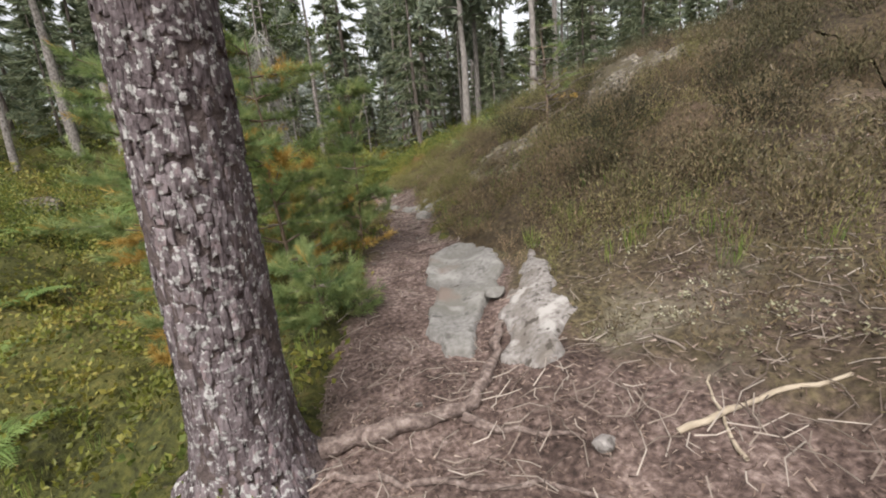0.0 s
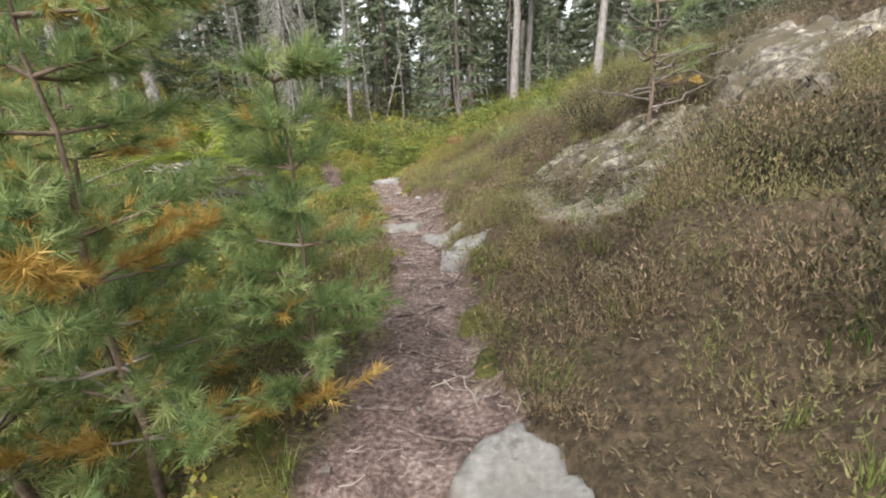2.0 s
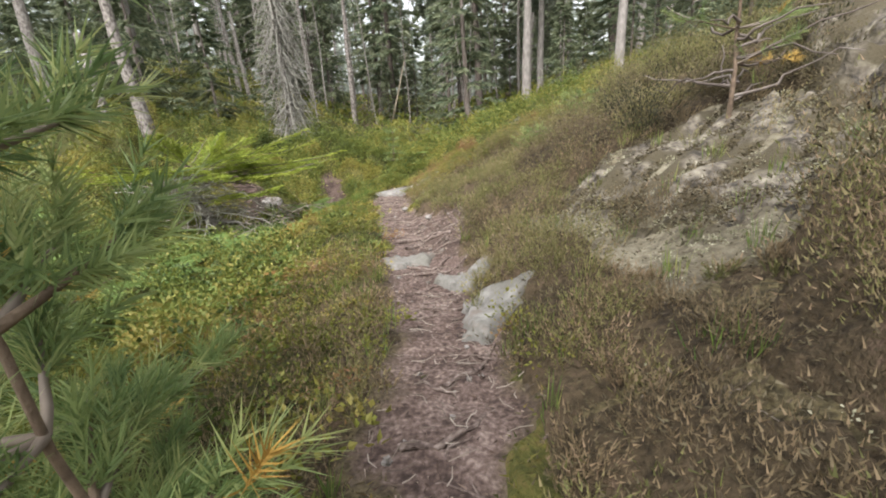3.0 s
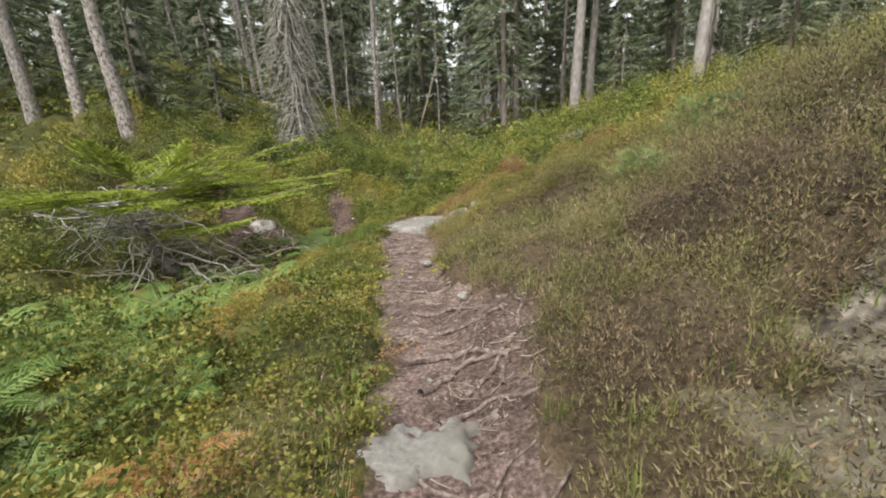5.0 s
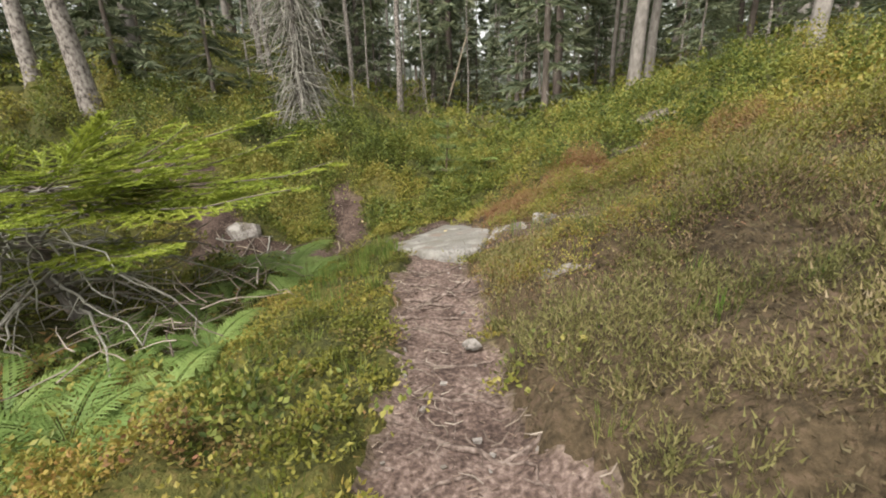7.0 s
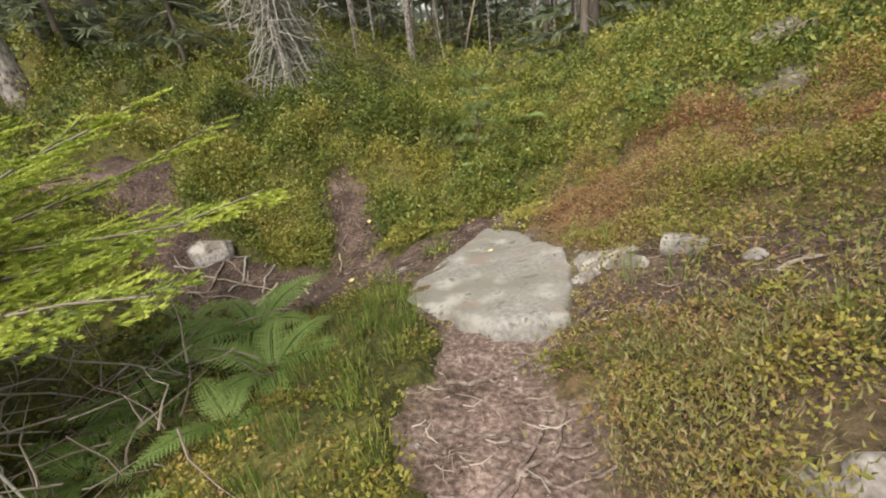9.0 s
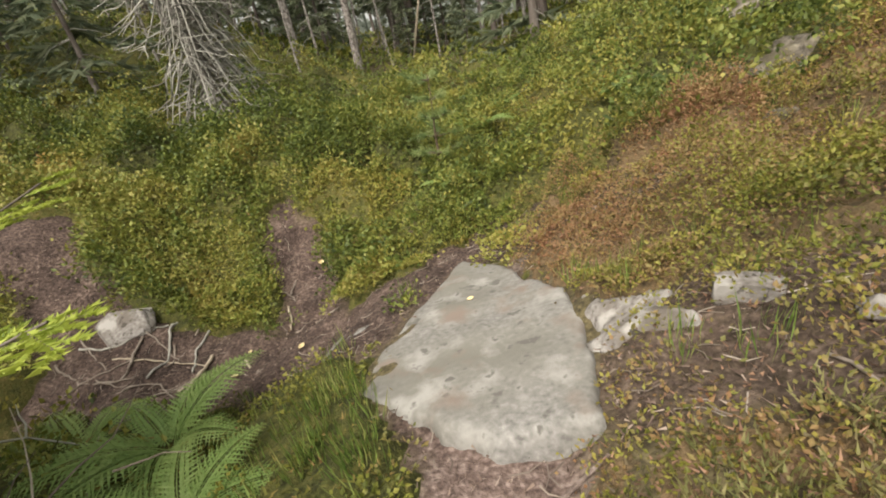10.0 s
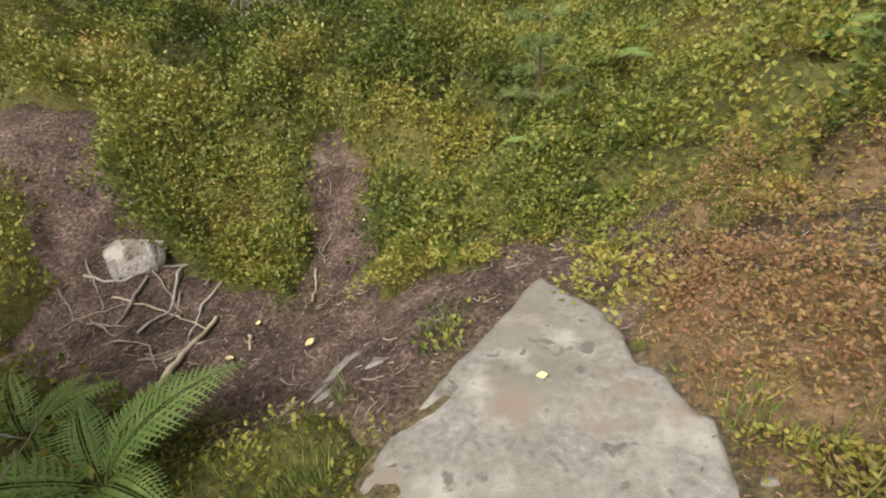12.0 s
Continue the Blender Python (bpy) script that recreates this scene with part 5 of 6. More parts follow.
for k in range(22):
    a, r, z = rng.uniform(0, 6.28), rng.uniform(0.5, 1.1), rng.uniform(0.15, 1.3)
    line = crooked((0, 0, z), (r * math.cos(a), r * math.sin(a), z + r * rng.uniform(-0.2, 0.5)), 8, 0.12, rng)
    mesh_part("bare_limb", tube(line, np.linspace(0.016, 0.004, 8), 5), TRUNK_DARK, scrub)
young_pine((0.45, 11.5), 0.3, 62, "small bright green pine bush among heather", 0.0, 1.4, 4, dense=0.45)
young_pine((1.3, 12.2), 0.5, 63, "bright green pine bush among heather", 0.0, 1.4, 5, dense=0.45)
young_pine((-3.35, 17.6), 1.3, 64, "thin young pine rising from the bilberry", 0.0, 0.7, 6, dense=0.3)
young_pine((-0.85, 17.0), 0.4, 65, "small pine bush in the bilberry", 0.0, 1.6, 4, dense=0.4)


# the low spruce with bright boughs and a thicket of dead twigs under it
def bough(start, tip, rng, sprays, size, width):
    """A flat spruce bough: side shoots in a plane, thick with short needles."""
    line = crooked(start, tip, 8, 0.025, rng, sag=0.05)
    axis = unit(line[-1] - line[0])
    side = unit(np.cross(axis, [0, 0, 1.0]))
    wood, green, tones = [tube(line, np.linspace(0.016, 0.004, 8), 5)], [], []
    for s in range(sprays):
        t = 0.25 + 0.75 * (s + rng.uniform()) / sprays
        q = np.array([np.interp(t, np.linspace(0, 1, 8), line[:, c]) for c in range(3)])
        sgn = 1 if s % 2 else -1
        reach = width * (1.15 - t) * rng.uniform(0.7, 1.2) + 0.08
        d = unit(axis * 0.9 + side * sgn * rng.uniform(0.5, 1.0) + np.array([0, 0, rng.uniform(-0.2, 0.12)]))
        e = q + d * reach
        wood.append(tube([q, (q + e) / 2, e], [0.005, 0.004, 0.002], 3))
        tone = rng.uniform()
        for o, s2, long in [(q, d, reach)] + [(q + (e - q) * (0.2 + 0.2 * u), unit(d + np.cross(d, [0, 0, 1.0]) * (1 if u % 2 else -1) * 0.8), reach * (0.55 - 0.08 * u)) for u in range(4)]:
            k = max(12, int(long / 0.0045))
            flat = unit(np.cross(s2, [0, 0, 1.0]))
            row = (np.arange(k) / k)[:, None]
            sgn2 = np.where(np.arange(k) % 2, 1, -1)[:, None]
            v, f = needles(o + s2 * long * row, s2 * 0.8 + flat * sgn2 * (1.05 - 0.5 * row) + np.array([0, 0, 0.25]) + 0.15 * rng.normal(size=(k, 3)), np.full(k, size * 0.85), np.full(k, size * 0.36), rng)
            green.append((v, f))
            tones.append(np.repeat(np.clip(tone + 0.25 * row[:, 0], 0, 1), 3))
    return join(wood), join(green), np.concatenate(tones)


rng = np.random.RandomState(71)
base = np.array([-5.85, 12.3, float(ground(-5.85, 12.3))])
tree = thing("low_spruce", "low spreading spruce with bright yellow-green boughs over dead lichened twigs", "tree", tuple(base))
mesh_part("trunk", tube(crooked((0, 0, -0.15), (-0.75, 0.15, 0.95), 9, 0.02, rng), np.linspace(0.11, 0.07, 9), 10), TRUNK_GREY, tree)
TIPS = [(-3.4, 13.05, 1.02), (-4.3, 13.9, 1.22), (-3.38, 12.36, 0.9), (-4.3, 13.4, 1.42), (-4.5, 13.3, 0.72), (-5.7, 13.6, 1.35), (-4.9, 10.95, 0.9), (-4.4, 11.95, 0.48),
        (-6.3, 14.6, 1.3), (-5.1, 12.6, 0.98), (-5.6, 11.3, 1.0), (-6.2, 10.7, 1.1), (-4.2, 12.8, 0.82), (-7.2, 14.4, 1.35), (-7.0, 10.4, 1.2), (-5.2, 12.1, 1.12), (-6.0, 13.0, 1.4), (-4.4, 12.5, 1.15), (-5.4, 10.4, 1.15), (-6.6, 12.0, 1.5)]
for tip in TIPS:
    tip = np.array(tip) - base
    root = np.array([-0.9 + 0.2 * rng.normal(), 0.2 + 0.2 * rng.normal(), min(1.3, tip[2] - 0.12) + 0.08 * rng.normal()])
    wood, green, tones = bough(root, tip, rng, 24, 0.036, 0.8)
    b = mesh_part("bough", wood, TRUNK_DARK, tree)
    mesh_ob("needles", *green, SPRUCE_TIP, b, plant=tones)
dead = []
for k in range(46):
    z = rng.uniform(0.15, 1.2)
    s = np.array([-0.85 * z, 0.2 * z, z]) + 0.05 * rng.normal(size=3)
    a = rng.uniform(-1.6, 1.1)
    r = rng.uniform(0.7, 2.1)
    e = s + np.array([r * math.cos(a), r * math.sin(a), rng.uniform(-0.5, 0.25) * r])
    e[2] = max(e[2], -0.02)
    line = crooked(s, e, 8, 0.07, rng, sag=-0.1)
    mesh_part("dead_limb", tube(line, np.linspace(0.019, 0.005, 8), 5), TWIG_GREY, tree)
    for q in range(4):
        b = line[rng.randint(3, 8)]
        dead.append(tube(crooked(b, b + rng.normal(size=3) * 0.22 + np.array([0, 0, -0.08]), 4, 0.1, rng), np.linspace(0.009, 0.0025, 4), 4))
for k in range(80):
    s = np.array([-1.2 + 0.5 * rng.normal(), 0.1 + 0.35 * rng.normal(), 0.75 + rng.uniform(0, 0.55)])
    a = rng.normal() * 0.5
    r = rng.uniform(0.4, 1.0)
    dead.append(tube(crooked(s, s + np.array([r * math.cos(a), r * math.sin(a), rng.uniform(-0.25, 0.05) * r]), 5, 0.06, rng), np.linspace(0.01, 0.003, 5), 4))
tagged(mesh_part("dead_brush", join(dead), TWIG_GREY, tree), kind="stuff")
brush = []
for k in range(170):
    s = np.array([rng.uniform(-0.6, 1.9), rng.uniform(-1.2, 1.2), 0])
    s[2] = float(ground(base[0] + s[0], base[1] + s[1])) - base[2] + rng.uniform(0.0, 0.5)
    a, r = rng.uniform(0, 6.28), rng.uniform(0.25, 0.8)
    brush.append(tube(crooked(s, s + np.array([r * math.cos(a), r * math.sin(a), rng.uniform(-0.1, 0.45) * r]), 5, 0.12, rng), np.linspace(0.007, 0.002, 5), 4))
tagged(mesh_ob("brushwood", *join([(v + base, f) for v, f in brush]), TWIG), "tangle of dark dead twigs under the low spruce", "brushwood", kind="stuff")


# ferns
def fern(at, size, fronds, seed, mat, label, spread=6.28, facing=0.0):
    rng = np.random.RandomState(seed)
    t = thing("fern", label, "fern", (at[0], at[1], float(ground(at[0], at[1])) + 0.55 * float(stand(np.array(at[0]), np.array(at[1]))) - 0.02), "ferns")
    for k in range(fronds):
        a = facing + spread * (k + rng.uniform(-0.3, 0.3)) / fronds
        L = size * rng.uniform(0.75, 1.15)
        s = np.linspace(0, 1, 26)
        reach, rise = L * (0.25 + 0.5 * rng.uniform()), L * 0.8
        line = np.stack([np.cos(a) * L * 0.85 * s ** 1.25, np.sin(a) * L * 0.85 * s ** 1.25, rise * (0.95 * s - 0.62 * s ** 2.2)], -1)
        axis = unit(np.gradient(line, axis=0))
        side = unit(np.cross(axis, [0, 0, 1.0]))
        nrm = np.cross(side, axis)
        rib = mesh_part("frond", tube(line, np.linspace(0.005, 0.0012, 26), 4), mat, t)
        bits = []
        for q in range(4, 26):
            w = L * 0.3 * math.sin(math.pi * min(1, (1 - s[q]) * 0.85 + 0.1)) ** 0.9 * (1 - s[q] * 0.45)
            for sg in (-1, 1):
                d = unit(side[q] * sg + axis[q] * 0.45 - nrm[q] * 0.12 + 0.04 * rng.normal(size=3))
                n = 5 if at[0] > -5.1 and at[1] > 11 else 4
                u = (np.arange(n) + 0.5) / n
                p = line[q] + d * (u * w)[:, None]
                lobe = w * 0.3 * (1.1 - u)
                for h in (-1, 1):
                    bits.append(leaves(p, np.repeat((d * 0.55 + h * axis[q])[None], n, 0), lobe, lobe * 0.55, rng, lift=nrm[q] * 4))
                bits.append(leaves(line[q][None], d[None], np.array([w * 1.05]), np.array([w * 0.09]), rng, lift=nrm[q] * 4))
        mesh_part("blade", join(bits), mat, rib, smooth=False)
    return t


for k, (x, y, size, n, dry) in enumerate([(-4.6, 13.95, 0.8, 7, 0), (-4.05, 13.4, 0.65, 6, 0), (-5.0, 13.2, 0.75, 7, 0), (-5.4, 14.0, 0.6, 6, 0), (-4.6, 11.5, 0.6, 5, 0), (-3.8, 11.6, 0.4, 4, 0), (-5.3, 11.2, 0.5, 5, 1),
                                          (-5.0, 13.6, 0.5, 5, 0), (-4.9, 12.6, 0.55, 6, 0), (-2.9, 18.9, 0.7, 6, 0), (-4.0, 10.2, 0.45, 5, 0), (-4.6, 9.2, 0.6, 6, 0), (-5.3, 8.2, 0.9, 7, 0), (-3.6, 8.3, 0.65, 6, 0), (-4.4, 8.6, 0.8, 7, 0), (-3.0, 8.9, 0.5, 5, 0), (-3.8, 9.4, 0.7, 6, 0), (-4.8, 10.0, 0.7, 6, 0), (-6.6, 8.4, 0.9, 7, 0), (-7.4, 9.6, 0.8, 6, 0), (-5.2, 6.9, 0.8, 6, 0), (-2.4, 8.2, 0.4, 5, 1), (-3.4, 10.6, 0.5, 5, 0), (-6.0, 11.2, 0.7, 6, 0), (-2.9, 7.4, 0.5, 5, 0), (-6.0, 7.4, 0.8, 7, 0),
                                          (-5.6, 10.3, 0.6, 6, 0), (-6.4, 9.3, 0.7, 6, 0), (-4.3, 7.6, 0.5, 5, 0), (-3.2, 17.2, 0.5, 5, 0), (-2.7, 20.8, 0.7, 6, 0), (-4.2, 3.4, 0.6, 6, 0), (-3.2, 2.4, 0.6, 6, 0), (-4.9, 4.6, 0.6, 6, 0),
                                          (-6.2, 6.4, 0.7, 6, 0), (-4.0, 12.9, 0.5, 5, 0), (-3.4, 1.2, 0.5, 5, 0), (-1.3, 17.9, 0.5, 5, 0), (-4.2, 10.8, 0.7, 7, 0), (-4.9, 10.9, 0.8, 7, 0), (-3.9, 11.2, 0.6, 6, 0), (-4.4, 9.8, 0.7, 6, 0), (-5.3, 9.4, 0.8, 7, 0), (-4.1, 11.9, 0.6, 6, 0), (-5.2, 11.9, 0.7, 6, 0), (-3.7, 9.9, 0.5, 5, 1)]):
    fern((x, y), size, n, 300 + k, FERN_BROWN if dry else FERN, "withered orange-brown fern in the bilberry" if dry else "green fern with arching fronds in the hollow", facing=k * 1.3)


# roots across the path
def root(line, r0, r1, seed, label="bare grey root crossing the trodden path", mat=ROOT, name="root", lift=0.4, sides=7):
    """A root or stick that follows the ground along a line of (x, y)."""
    rng = np.random.RandomState(seed)
    pts = np.array(line, float)
    seg = np.concatenate([[0], np.cumsum(np.linalg.norm(np.diff(pts, axis=0), axis=1))])
    n = max(6, int(seg[-1] / 0.05))
    t = np.linspace(0, seg[-1], n)
    x, y = np.interp(t, seg, pts[:, 0]), np.interp(t, seg, pts[:, 1])
    bend = 0.006 if name == "stick" else 0.02
    x = x + bend * ripple(t, t * 0 + seed, 0.3, seed) + 0.006 * rng.normal(size=n)
    y = y + bend * ripple(t * 1.1, t * 0 - seed, 0.3, seed + 1) + 0.006 * rng.normal(size=n)
    rad = np.linspace(r0, r1, n) * (1 + 0.15 * rng.normal(size=n).clip(-1, 1))
    z = ground(x, y) - 0.035 * bare_path(x, y) + rad * lift + 0.008 * ripple(t, t * 0, 0.25, seed + 2)
    v, f = tube(np.stack([x, y, z], -1), rad, sides)
    return tagged(mesh_ob(name, v, f, mat, smooth=True), label, "root" if name == "root" else "stick")


ROOTS = [
    ([(-0.75, 1.75), (-0.3, 1.83), (0.05, 2.0), (0.2, 2.3), (0.28, 2.7)], 0.056, 0.034),
    ([(0.0, 1.9), (0.25, 1.75), (0.5, 1.62)], 0.03, 0.012), ([(-0.6, 1.6), (-0.2, 1.5), (0.3, 1.45), (0.7, 1.2)], 0.02, 0.01),
    ([(-1.35, 8.95), (-1.15, 9.3), (-0.75, 9.35)], 0.03, 0.018), ([(-1.55, 9.35), (-1.1, 9.45), (-0.85, 9.3), (-0.85, 9.0)], 0.035, 0.02),
    ([(-1.6, 9.9), (-1.2, 9.8), (-0.9, 9.95), (-0.75, 9.6)], 0.02, 0.01), ([(-1.7, 10.2), (-1.3, 10.25), (-1.0, 10.05), (-0.8, 10.2)], 0.018, 0.008),
    ([(-1.2, 8.7), (-0.9, 8.9), (-0.6, 8.85), (-0.45, 8.6)], 0.022, 0.01), ([(-1.0, 9.1), (-0.8, 9.5), (-0.75, 9.9), (-0.9, 10.4)], 0.018, 0.01),
    ([(-2.0, 10.9), (-1.6, 10.8), (-1.2, 11.0)], 0.018, 0.01), ([(-2.1, 11.2), (-1.7, 11.25), (-1.35, 11.0)], 0.014, 0.008),
    ([(-2.5, 11.6), (-2.1, 11.55), (-1.75, 11.65)], 0.02, 0.01), ([(-2.55, 12.0), (-2.2, 12.05), (-1.85, 11.95)], 0.018, 0.01), ([(-2.6, 12.2), (-2.25, 12.22), (-1.9, 12.3)], 0.016, 0.01),
    ([(-2.75, 13.1), (-2.45, 13.25), (-2.1, 13.5)], 0.018, 0.01), ([(-2.65, 12.85), (-2.3, 12.8), (-2.0, 12.85)], 0.016, 0.008), ([(-2.45, 12.45), (-2.2, 12.75), (-2.1, 13.0)], 0.016, 0.01),
    ([(-2.6, 12.5), (-2.2, 12.45), (-1.95, 12.5)], 0.018, 0.01), ([(-2.5, 12.3), (-2.3, 12.6), (-2.2, 13.0)], 0.014, 0.008), ([(-2.4, 12.65), (-2.1, 12.62), (-1.95, 12.7)], 0.012, 0.007),
    ([(-0.75, 5.6), (-0.5, 5.65), (-0.3, 5.9)], 0.02, 0.01), ([(-0.6, 6.1), (-0.4, 6.3), (-0.3, 6.6)], 0.018, 0.01), ([(-0.9, 7.2), (-0.6, 7.15), (-0.45, 7.3)], 0.02, 0.012),
    ([(-1.1, 8.0), (-0.8, 8.05), (-0.55, 8.3)], 0.02, 0.01), ([(-1.25, 8.3), (-0.95, 8.2), (-0.7, 8.5)], 0.016, 0.01), ([(-0.4, 4.9), (-0.2, 4.8), (-0.05, 5.0)], 0.015, 0.008),
    ([(-1.0, 7.5), (-0.75, 7.5), (-0.6, 7.35)], 0.016, 0.01), ([(-0.35, 4.55), (-0.15, 4.6), (0.1, 4.85)], 0.014, 0.007)]
for k, (line, r0, r1) in enumerate(ROOTS):
    root(line, r0 * 0.95, r1 * 0.8, 400 + 5 * k, lift=0.65)
# thinner roots that net the trodden soil
rng = np.random.RandomState(83)
for k in range(75):
    y0 = rng.uniform(4.3, 13.3)
    x0 = float(path_x(np.array(y0))) + rng.uniform(-0.35, 0.35)
    a, L = rng.uniform(-0.7, 0.7) + (math.pi if k % 2 else 0), rng.uniform(0.2, 0.55)
    bend = rng.uniform(-0.9, 0.9)
    line = [(x0 + L * s * math.cos(a + bend * s), y0 + L * s * math.sin(a + bend * s)) for s in (0, 0.35, 0.7, 1.0)]
    r0 = rng.uniform(0.005, 0.012)
    root(line, r0, r0 * 0.5, 900 + 3 * k, "thin root trodden into the path", lift=0.5, sides=6)
STICKS = [
    ([(0.85, 1.5), (1.15, 1.52), (1.5, 1.5)], 0.014, 0.008, TWIG_PALE), ([(0.98, 1.3), (1.02, 1.5), (1.1, 1.75)], 0.01, 0.005, TWIG_PALE), ([(-5.2, 14.58), (-5.31, 14.93), (-5.42, 15.28)], 0.026, 0.017, TWIG_PALE),
    ([(-5.55, 14.7), (-5.3, 14.95)], 0.012, 0.008, TWIG), ([(-6.15, 15.35), (-6.1, 14.95)], 0.014, 0.012, TWIG), ([(-5.85, 15.35), (-5.7, 15.05)], 0.012, 0.008, TWIG), ([(-6.8, 15.3), (-6.3, 15.0)], 0.01, 0.006, TWIG),
    ([(-6.7, 15.5), (-6.1, 15.4), (-5.7, 15.2)], 0.012, 0.007, TWIG), ([(-6.4, 14.9), (-5.9, 14.85)], 0.009, 0.005, TWIG), ([(-5.0, 15.2), (-4.85, 15.05)], 0.012, 0.01, TWIG_PALE),
    ([(-6.75, 15.2), (-6.35, 15.25), (-6.0, 15.6)], 0.014, 0.008, TWIG_GREY), ([(-6.05, 15.75), (-5.9, 15.4), (-5.75, 14.9)], 0.016, 0.01, TWIG_GREY), ([(-5.65, 15.7), (-5.6, 15.3), (-5.45, 15.05)], 0.014, 0.009, TWIG_GREY),
    ([(-6.9, 15.05), (-6.45, 14.85), (-5.95, 14.95)], 0.012, 0.007, TWIG), ([(-6.3, 15.1), (-5.8, 15.2), (-5.4, 15.15)], 0.01, 0.006, TWIG_PALE), ([(-5.75, 15.85), (-5.72, 15.5)], 0.013, 0.01, TWIG), ([(-6.55, 14.75), (-6.1, 15.15)], 0.009, 0.006, TWIG),
    ([(-6.0, 14.75), (-5.6, 14.85), (-5.35, 14.7)], 0.01, 0.006, TWIG), ([(-4.95, 16.0), (-4.8, 15.7)], 0.012, 0.008, TWIG_PALE), ([(-5.15, 16.3), (-4.9, 16.1)], 0.01, 0.006, TWIG), ([(-5.38, 14.8), (-5.3, 15.0), (-5.2, 15.05)], 0.012, 0.008, TWIG_PALE),
    ([(-1.2, 13.5), (-0.9, 13.6), (-0.7, 13.4)], 0.012, 0.006, TWIG), ([(-1.3, 13.2), (-1.4, 13.6)], 0.012, 0.006, TWIG), ([(-5.0, 16.2), (-5.05, 16.45)], 0.01, 0.008, TWIG),
    ([(1.3, 3.3), (1.6, 3.1), (1.9, 3.2)], 0.01, 0.005, TWIG), ([(0.9, 2.2), (1.1, 1.9)], 0.01, 0.006, TWIG), ([(1.7, 5.0), (2.3, 4.8), (2.6, 5.0)], 0.012, 0.006, TWIG), ([(-4.9, 12.1), (-4.2, 12.4), (-3.7, 12.9)], 0.012, 0.006, TWIG_GREY),
    ([(-4.6, 11.7), (-4.0, 12.1), (-3.6, 12.4)], 0.012, 0.005, TWIG_GREY), ([(-4.3, 12.3), (-3.8, 12.25)], 0.01, 0.005, TWIG_GREY), ([(0.1, 10.0), (0.3, 10.25), (0.5, 10.2)], 0.01, 0.005, TWIG_PALE)]
for k, (line, r0, r1, mat) in enumerate(STICKS):
    root(line, r0, r1, 700 + 5 * k, "dry broken stick lying on the ground", mat, "stick", 1.0, 6)

# fine twigs strewn about, too many to count
rng = np.random.RandomState(81)
x, y = scatter(19000, -7, 3.6, 0.8, 17, lambda x, y: np.where(on_slab(x, y), 0.02, np.clip(0.35 * bare_path(x, y) + 0.3 * ditch(x, y) + 0.6 * litter_patch(x, y) + 0.12 + 0.3 * (x > 0.6) * (y < 5), 0, 1)), rng)
bits = []
for a, b in zip(x, y):
    th, L = rng.uniform(0, 6.28), rng.uniform(0.04, 0.16) * (1.6 if b < 3 else 1.0)
    p = np.array([[a, b], [a + 0.5 * L * math.cos(th), b + 0.5 * L * math.sin(th)], [a + L * math.cos(th + 0.3), b + L * math.sin(th + 0.3)]])
    z = ground(p[:, 0], p[:, 1]) + 0.005 + np.abs(rng.normal(size=3)) * 0.012
    bits.append(tube(np.column_stack([p, z]), [0.0035, 0.003, 0.0018], 3))
tagged(mesh_ob("strewn_twigs", *join(bits), TWIG), "thin dry twigs strewn on the ground", "twigs", kind="stuff")

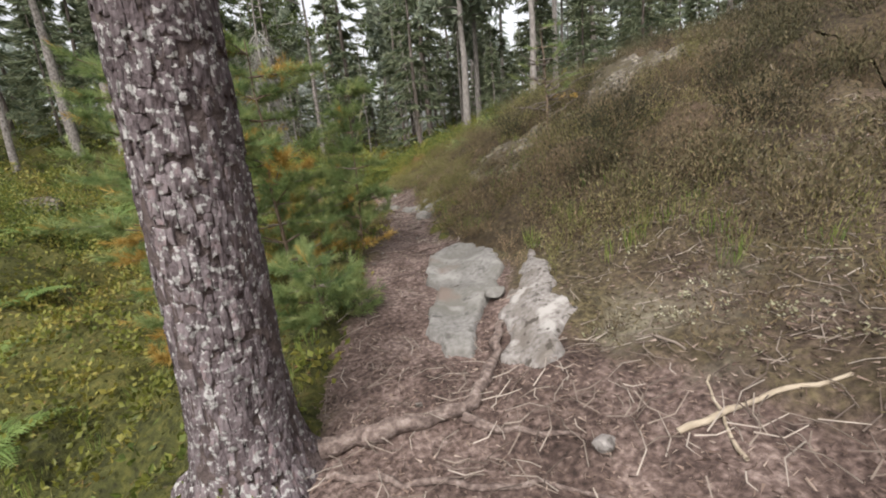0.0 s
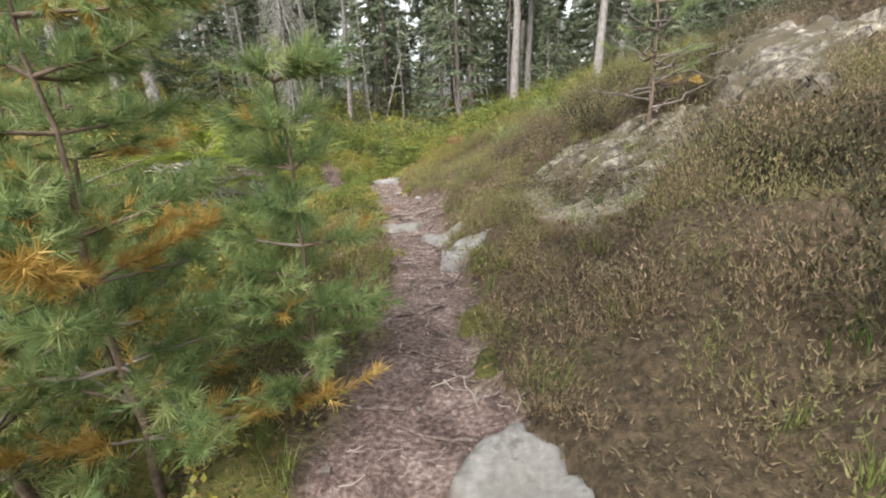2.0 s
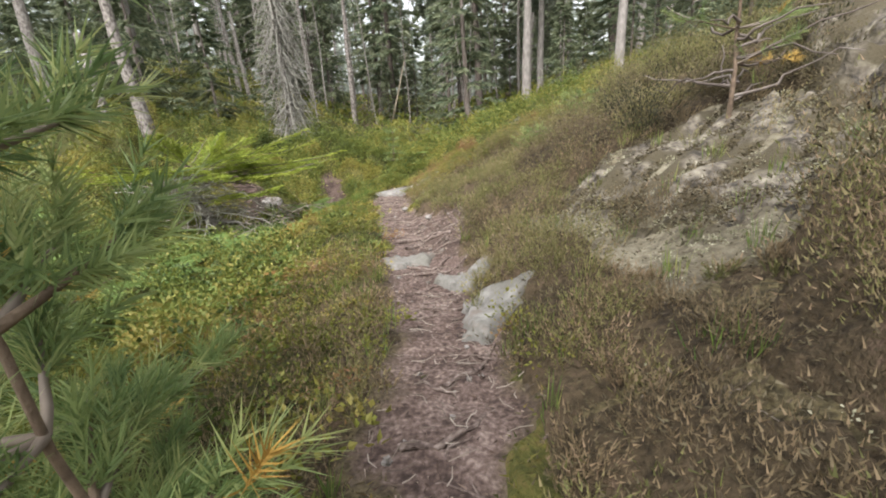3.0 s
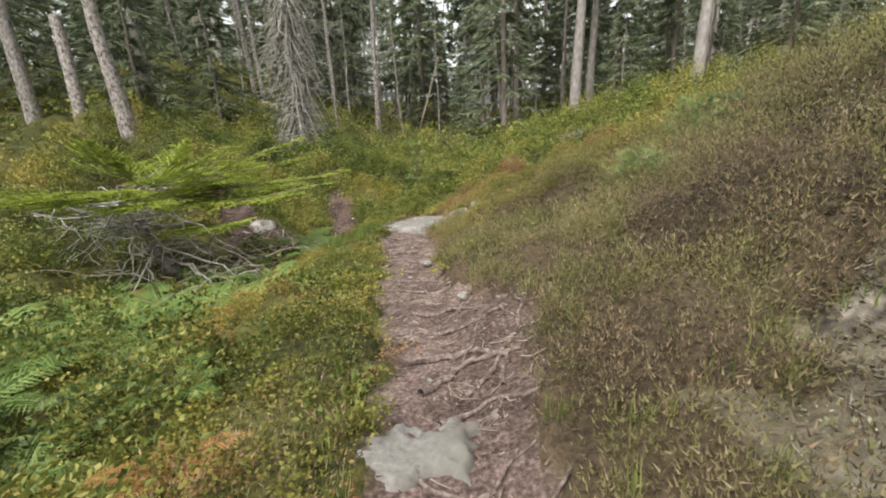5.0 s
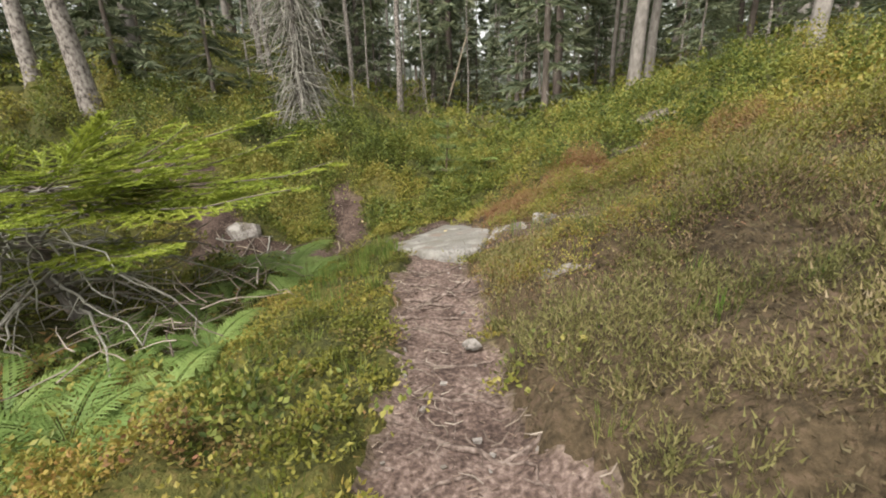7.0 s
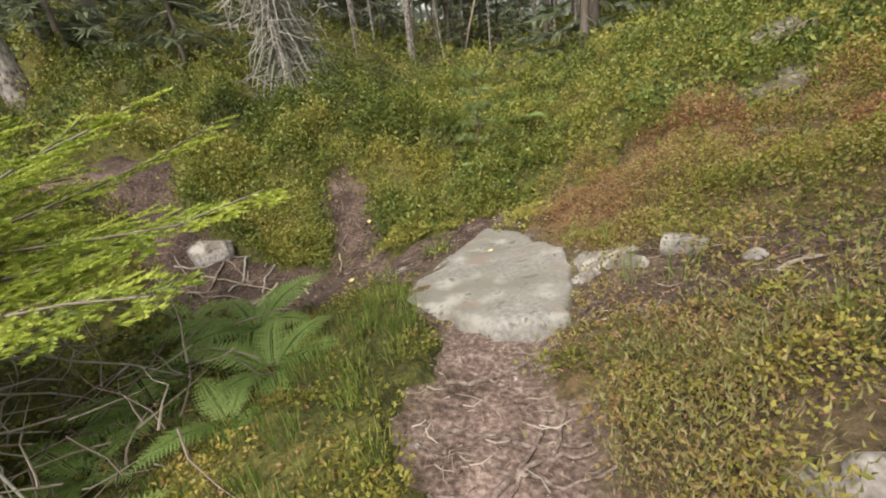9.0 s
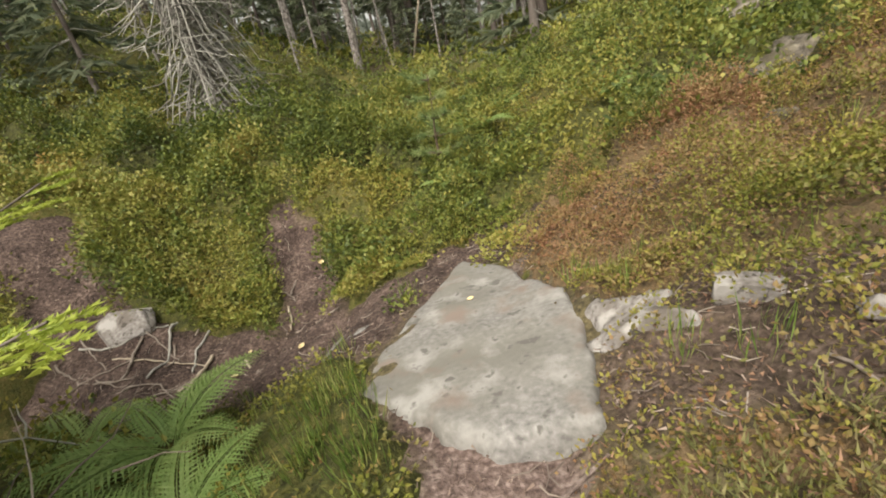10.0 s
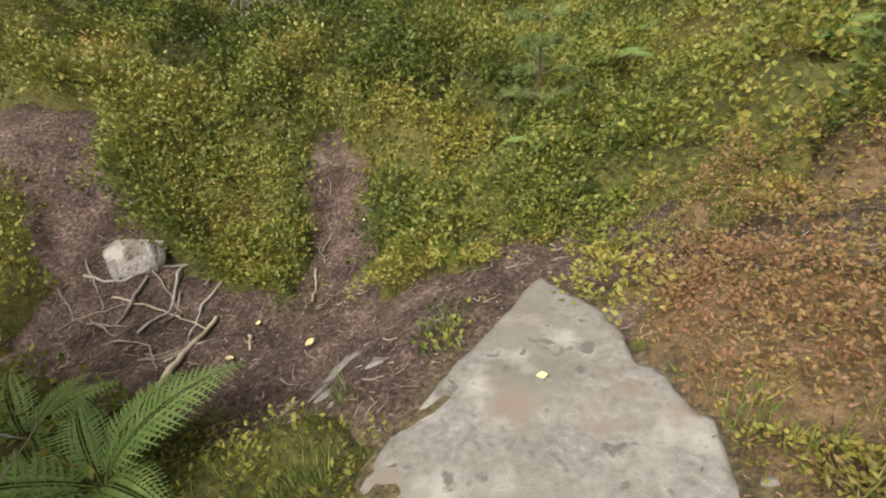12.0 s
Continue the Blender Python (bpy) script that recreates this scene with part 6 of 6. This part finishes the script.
# pebbles in the path
x, y = scatter(1900, -6.5, 1.6, 1, 15.5, lambda x, y: np.where(on_slab(x, y), 0.0, np.clip(0.6 * bare_path(x, y) * (y > 4) + 0.2 * ditch(x, y) + 0.1 * litter_patch(x, y), 0, 1)), rng)
cube = np.array([[sx, sy, sz] for sx in (-1, 1) for sy in (-1, 1) for sz in (-1, 1)], float)
sides6 = np.array([[0, 1, 3, 2], [4, 6, 7, 5], [0, 4, 5, 1], [2, 3, 7, 6], [0, 2, 6, 4], [1, 5, 7, 3]])
bits = []
for a, b in zip(x, y):
    s = rng.uniform(0.006, 0.022)
    th = rng.uniform(0, 3.1)
    q = cube * np.array([1.3, 0.9, 0.6]) * s * rng.uniform(0.6, 1.1, (8, 3))
    q = np.stack([q[:, 0] * math.cos(th) - q[:, 1] * math.sin(th), q[:, 0] * math.sin(th) + q[:, 1] * math.cos(th), q[:, 2]], -1)
    bits.append((q + np.array([a, b, float(ground(a, b)) - 0.03]), sides6))
tagged(mesh_ob("pebbles", *join(bits), ROCK_PALE), "small pebbles trodden into the path", "pebbles", kind="stuff")


# single fallen leaves that catch the eye
LEAF_PALE = material("pale_fallen_leaf", [(0.3, (0.42, 0.3, 0.12)), (0.7, (0.6, 0.52, 0.3))], 30, 0.6, 0.3, 120)


def fallen_leaf(at, size, turn, label, lift=0.0):
    """A curled leaf with a midrib, lying on the ground."""
    u, w = np.meshgrid(np.linspace(0, 1, 9), np.linspace(-1, 1, 7), indexing="ij")
    half = 0.36 * np.sin(math.pi * np.clip(u, 0.02, 0.98)) ** 0.8
    v = np.stack([u * size, w * half * size, size * (0.12 * w * w + 0.1 * (u - 0.5) ** 2 - 0.02 * np.exp(-(w / 0.15) ** 2))], -1).reshape(-1, 3)
    i, j = np.meshgrid(np.arange(8), np.arange(6), indexing="ij")
    f = np.stack([i * 7 + j, i * 7 + j + 1, (i + 1) * 7 + j + 1, (i + 1) * 7 + j], -1).reshape(-1, 4)
    ob = mesh_ob("fallen_leaf", v, f, LEAF_PALE, None, True)
    ob.modifiers.new("thickness", "SOLIDIFY").thickness = 0.0015
    ob.matrix_world = pose(at[0], at[1], float(ground(at[0], at[1])) + lift, 6, -8, turn)
    return tagged(ob, label, "leaf", "fallen leaves")


fallen_leaf((1.66, 3.87), 0.09, 40, "pale orange fallen leaf on the heather", 0.09)
fallen_leaf((-4.69, 16.5), 0.09, 120, "pale yellow fallen leaf on the moss", 0.08)
fallen_leaf((-2.78, 14.85), 0.05, 20, "small yellow leaf on the rock slab", 0.06)
fallen_leaf((-4.35, 15.1), 0.07, 70, "dry pale leaf in the mud", 0.02)
fallen_leaf((-4.9, 14.95), 0.06, 200, "dry pale leaf in the mud", 0.02)
fallen_leaf((-5.05, 15.35), 0.06, 310, "dry pale leaf in the mud", 0.02)
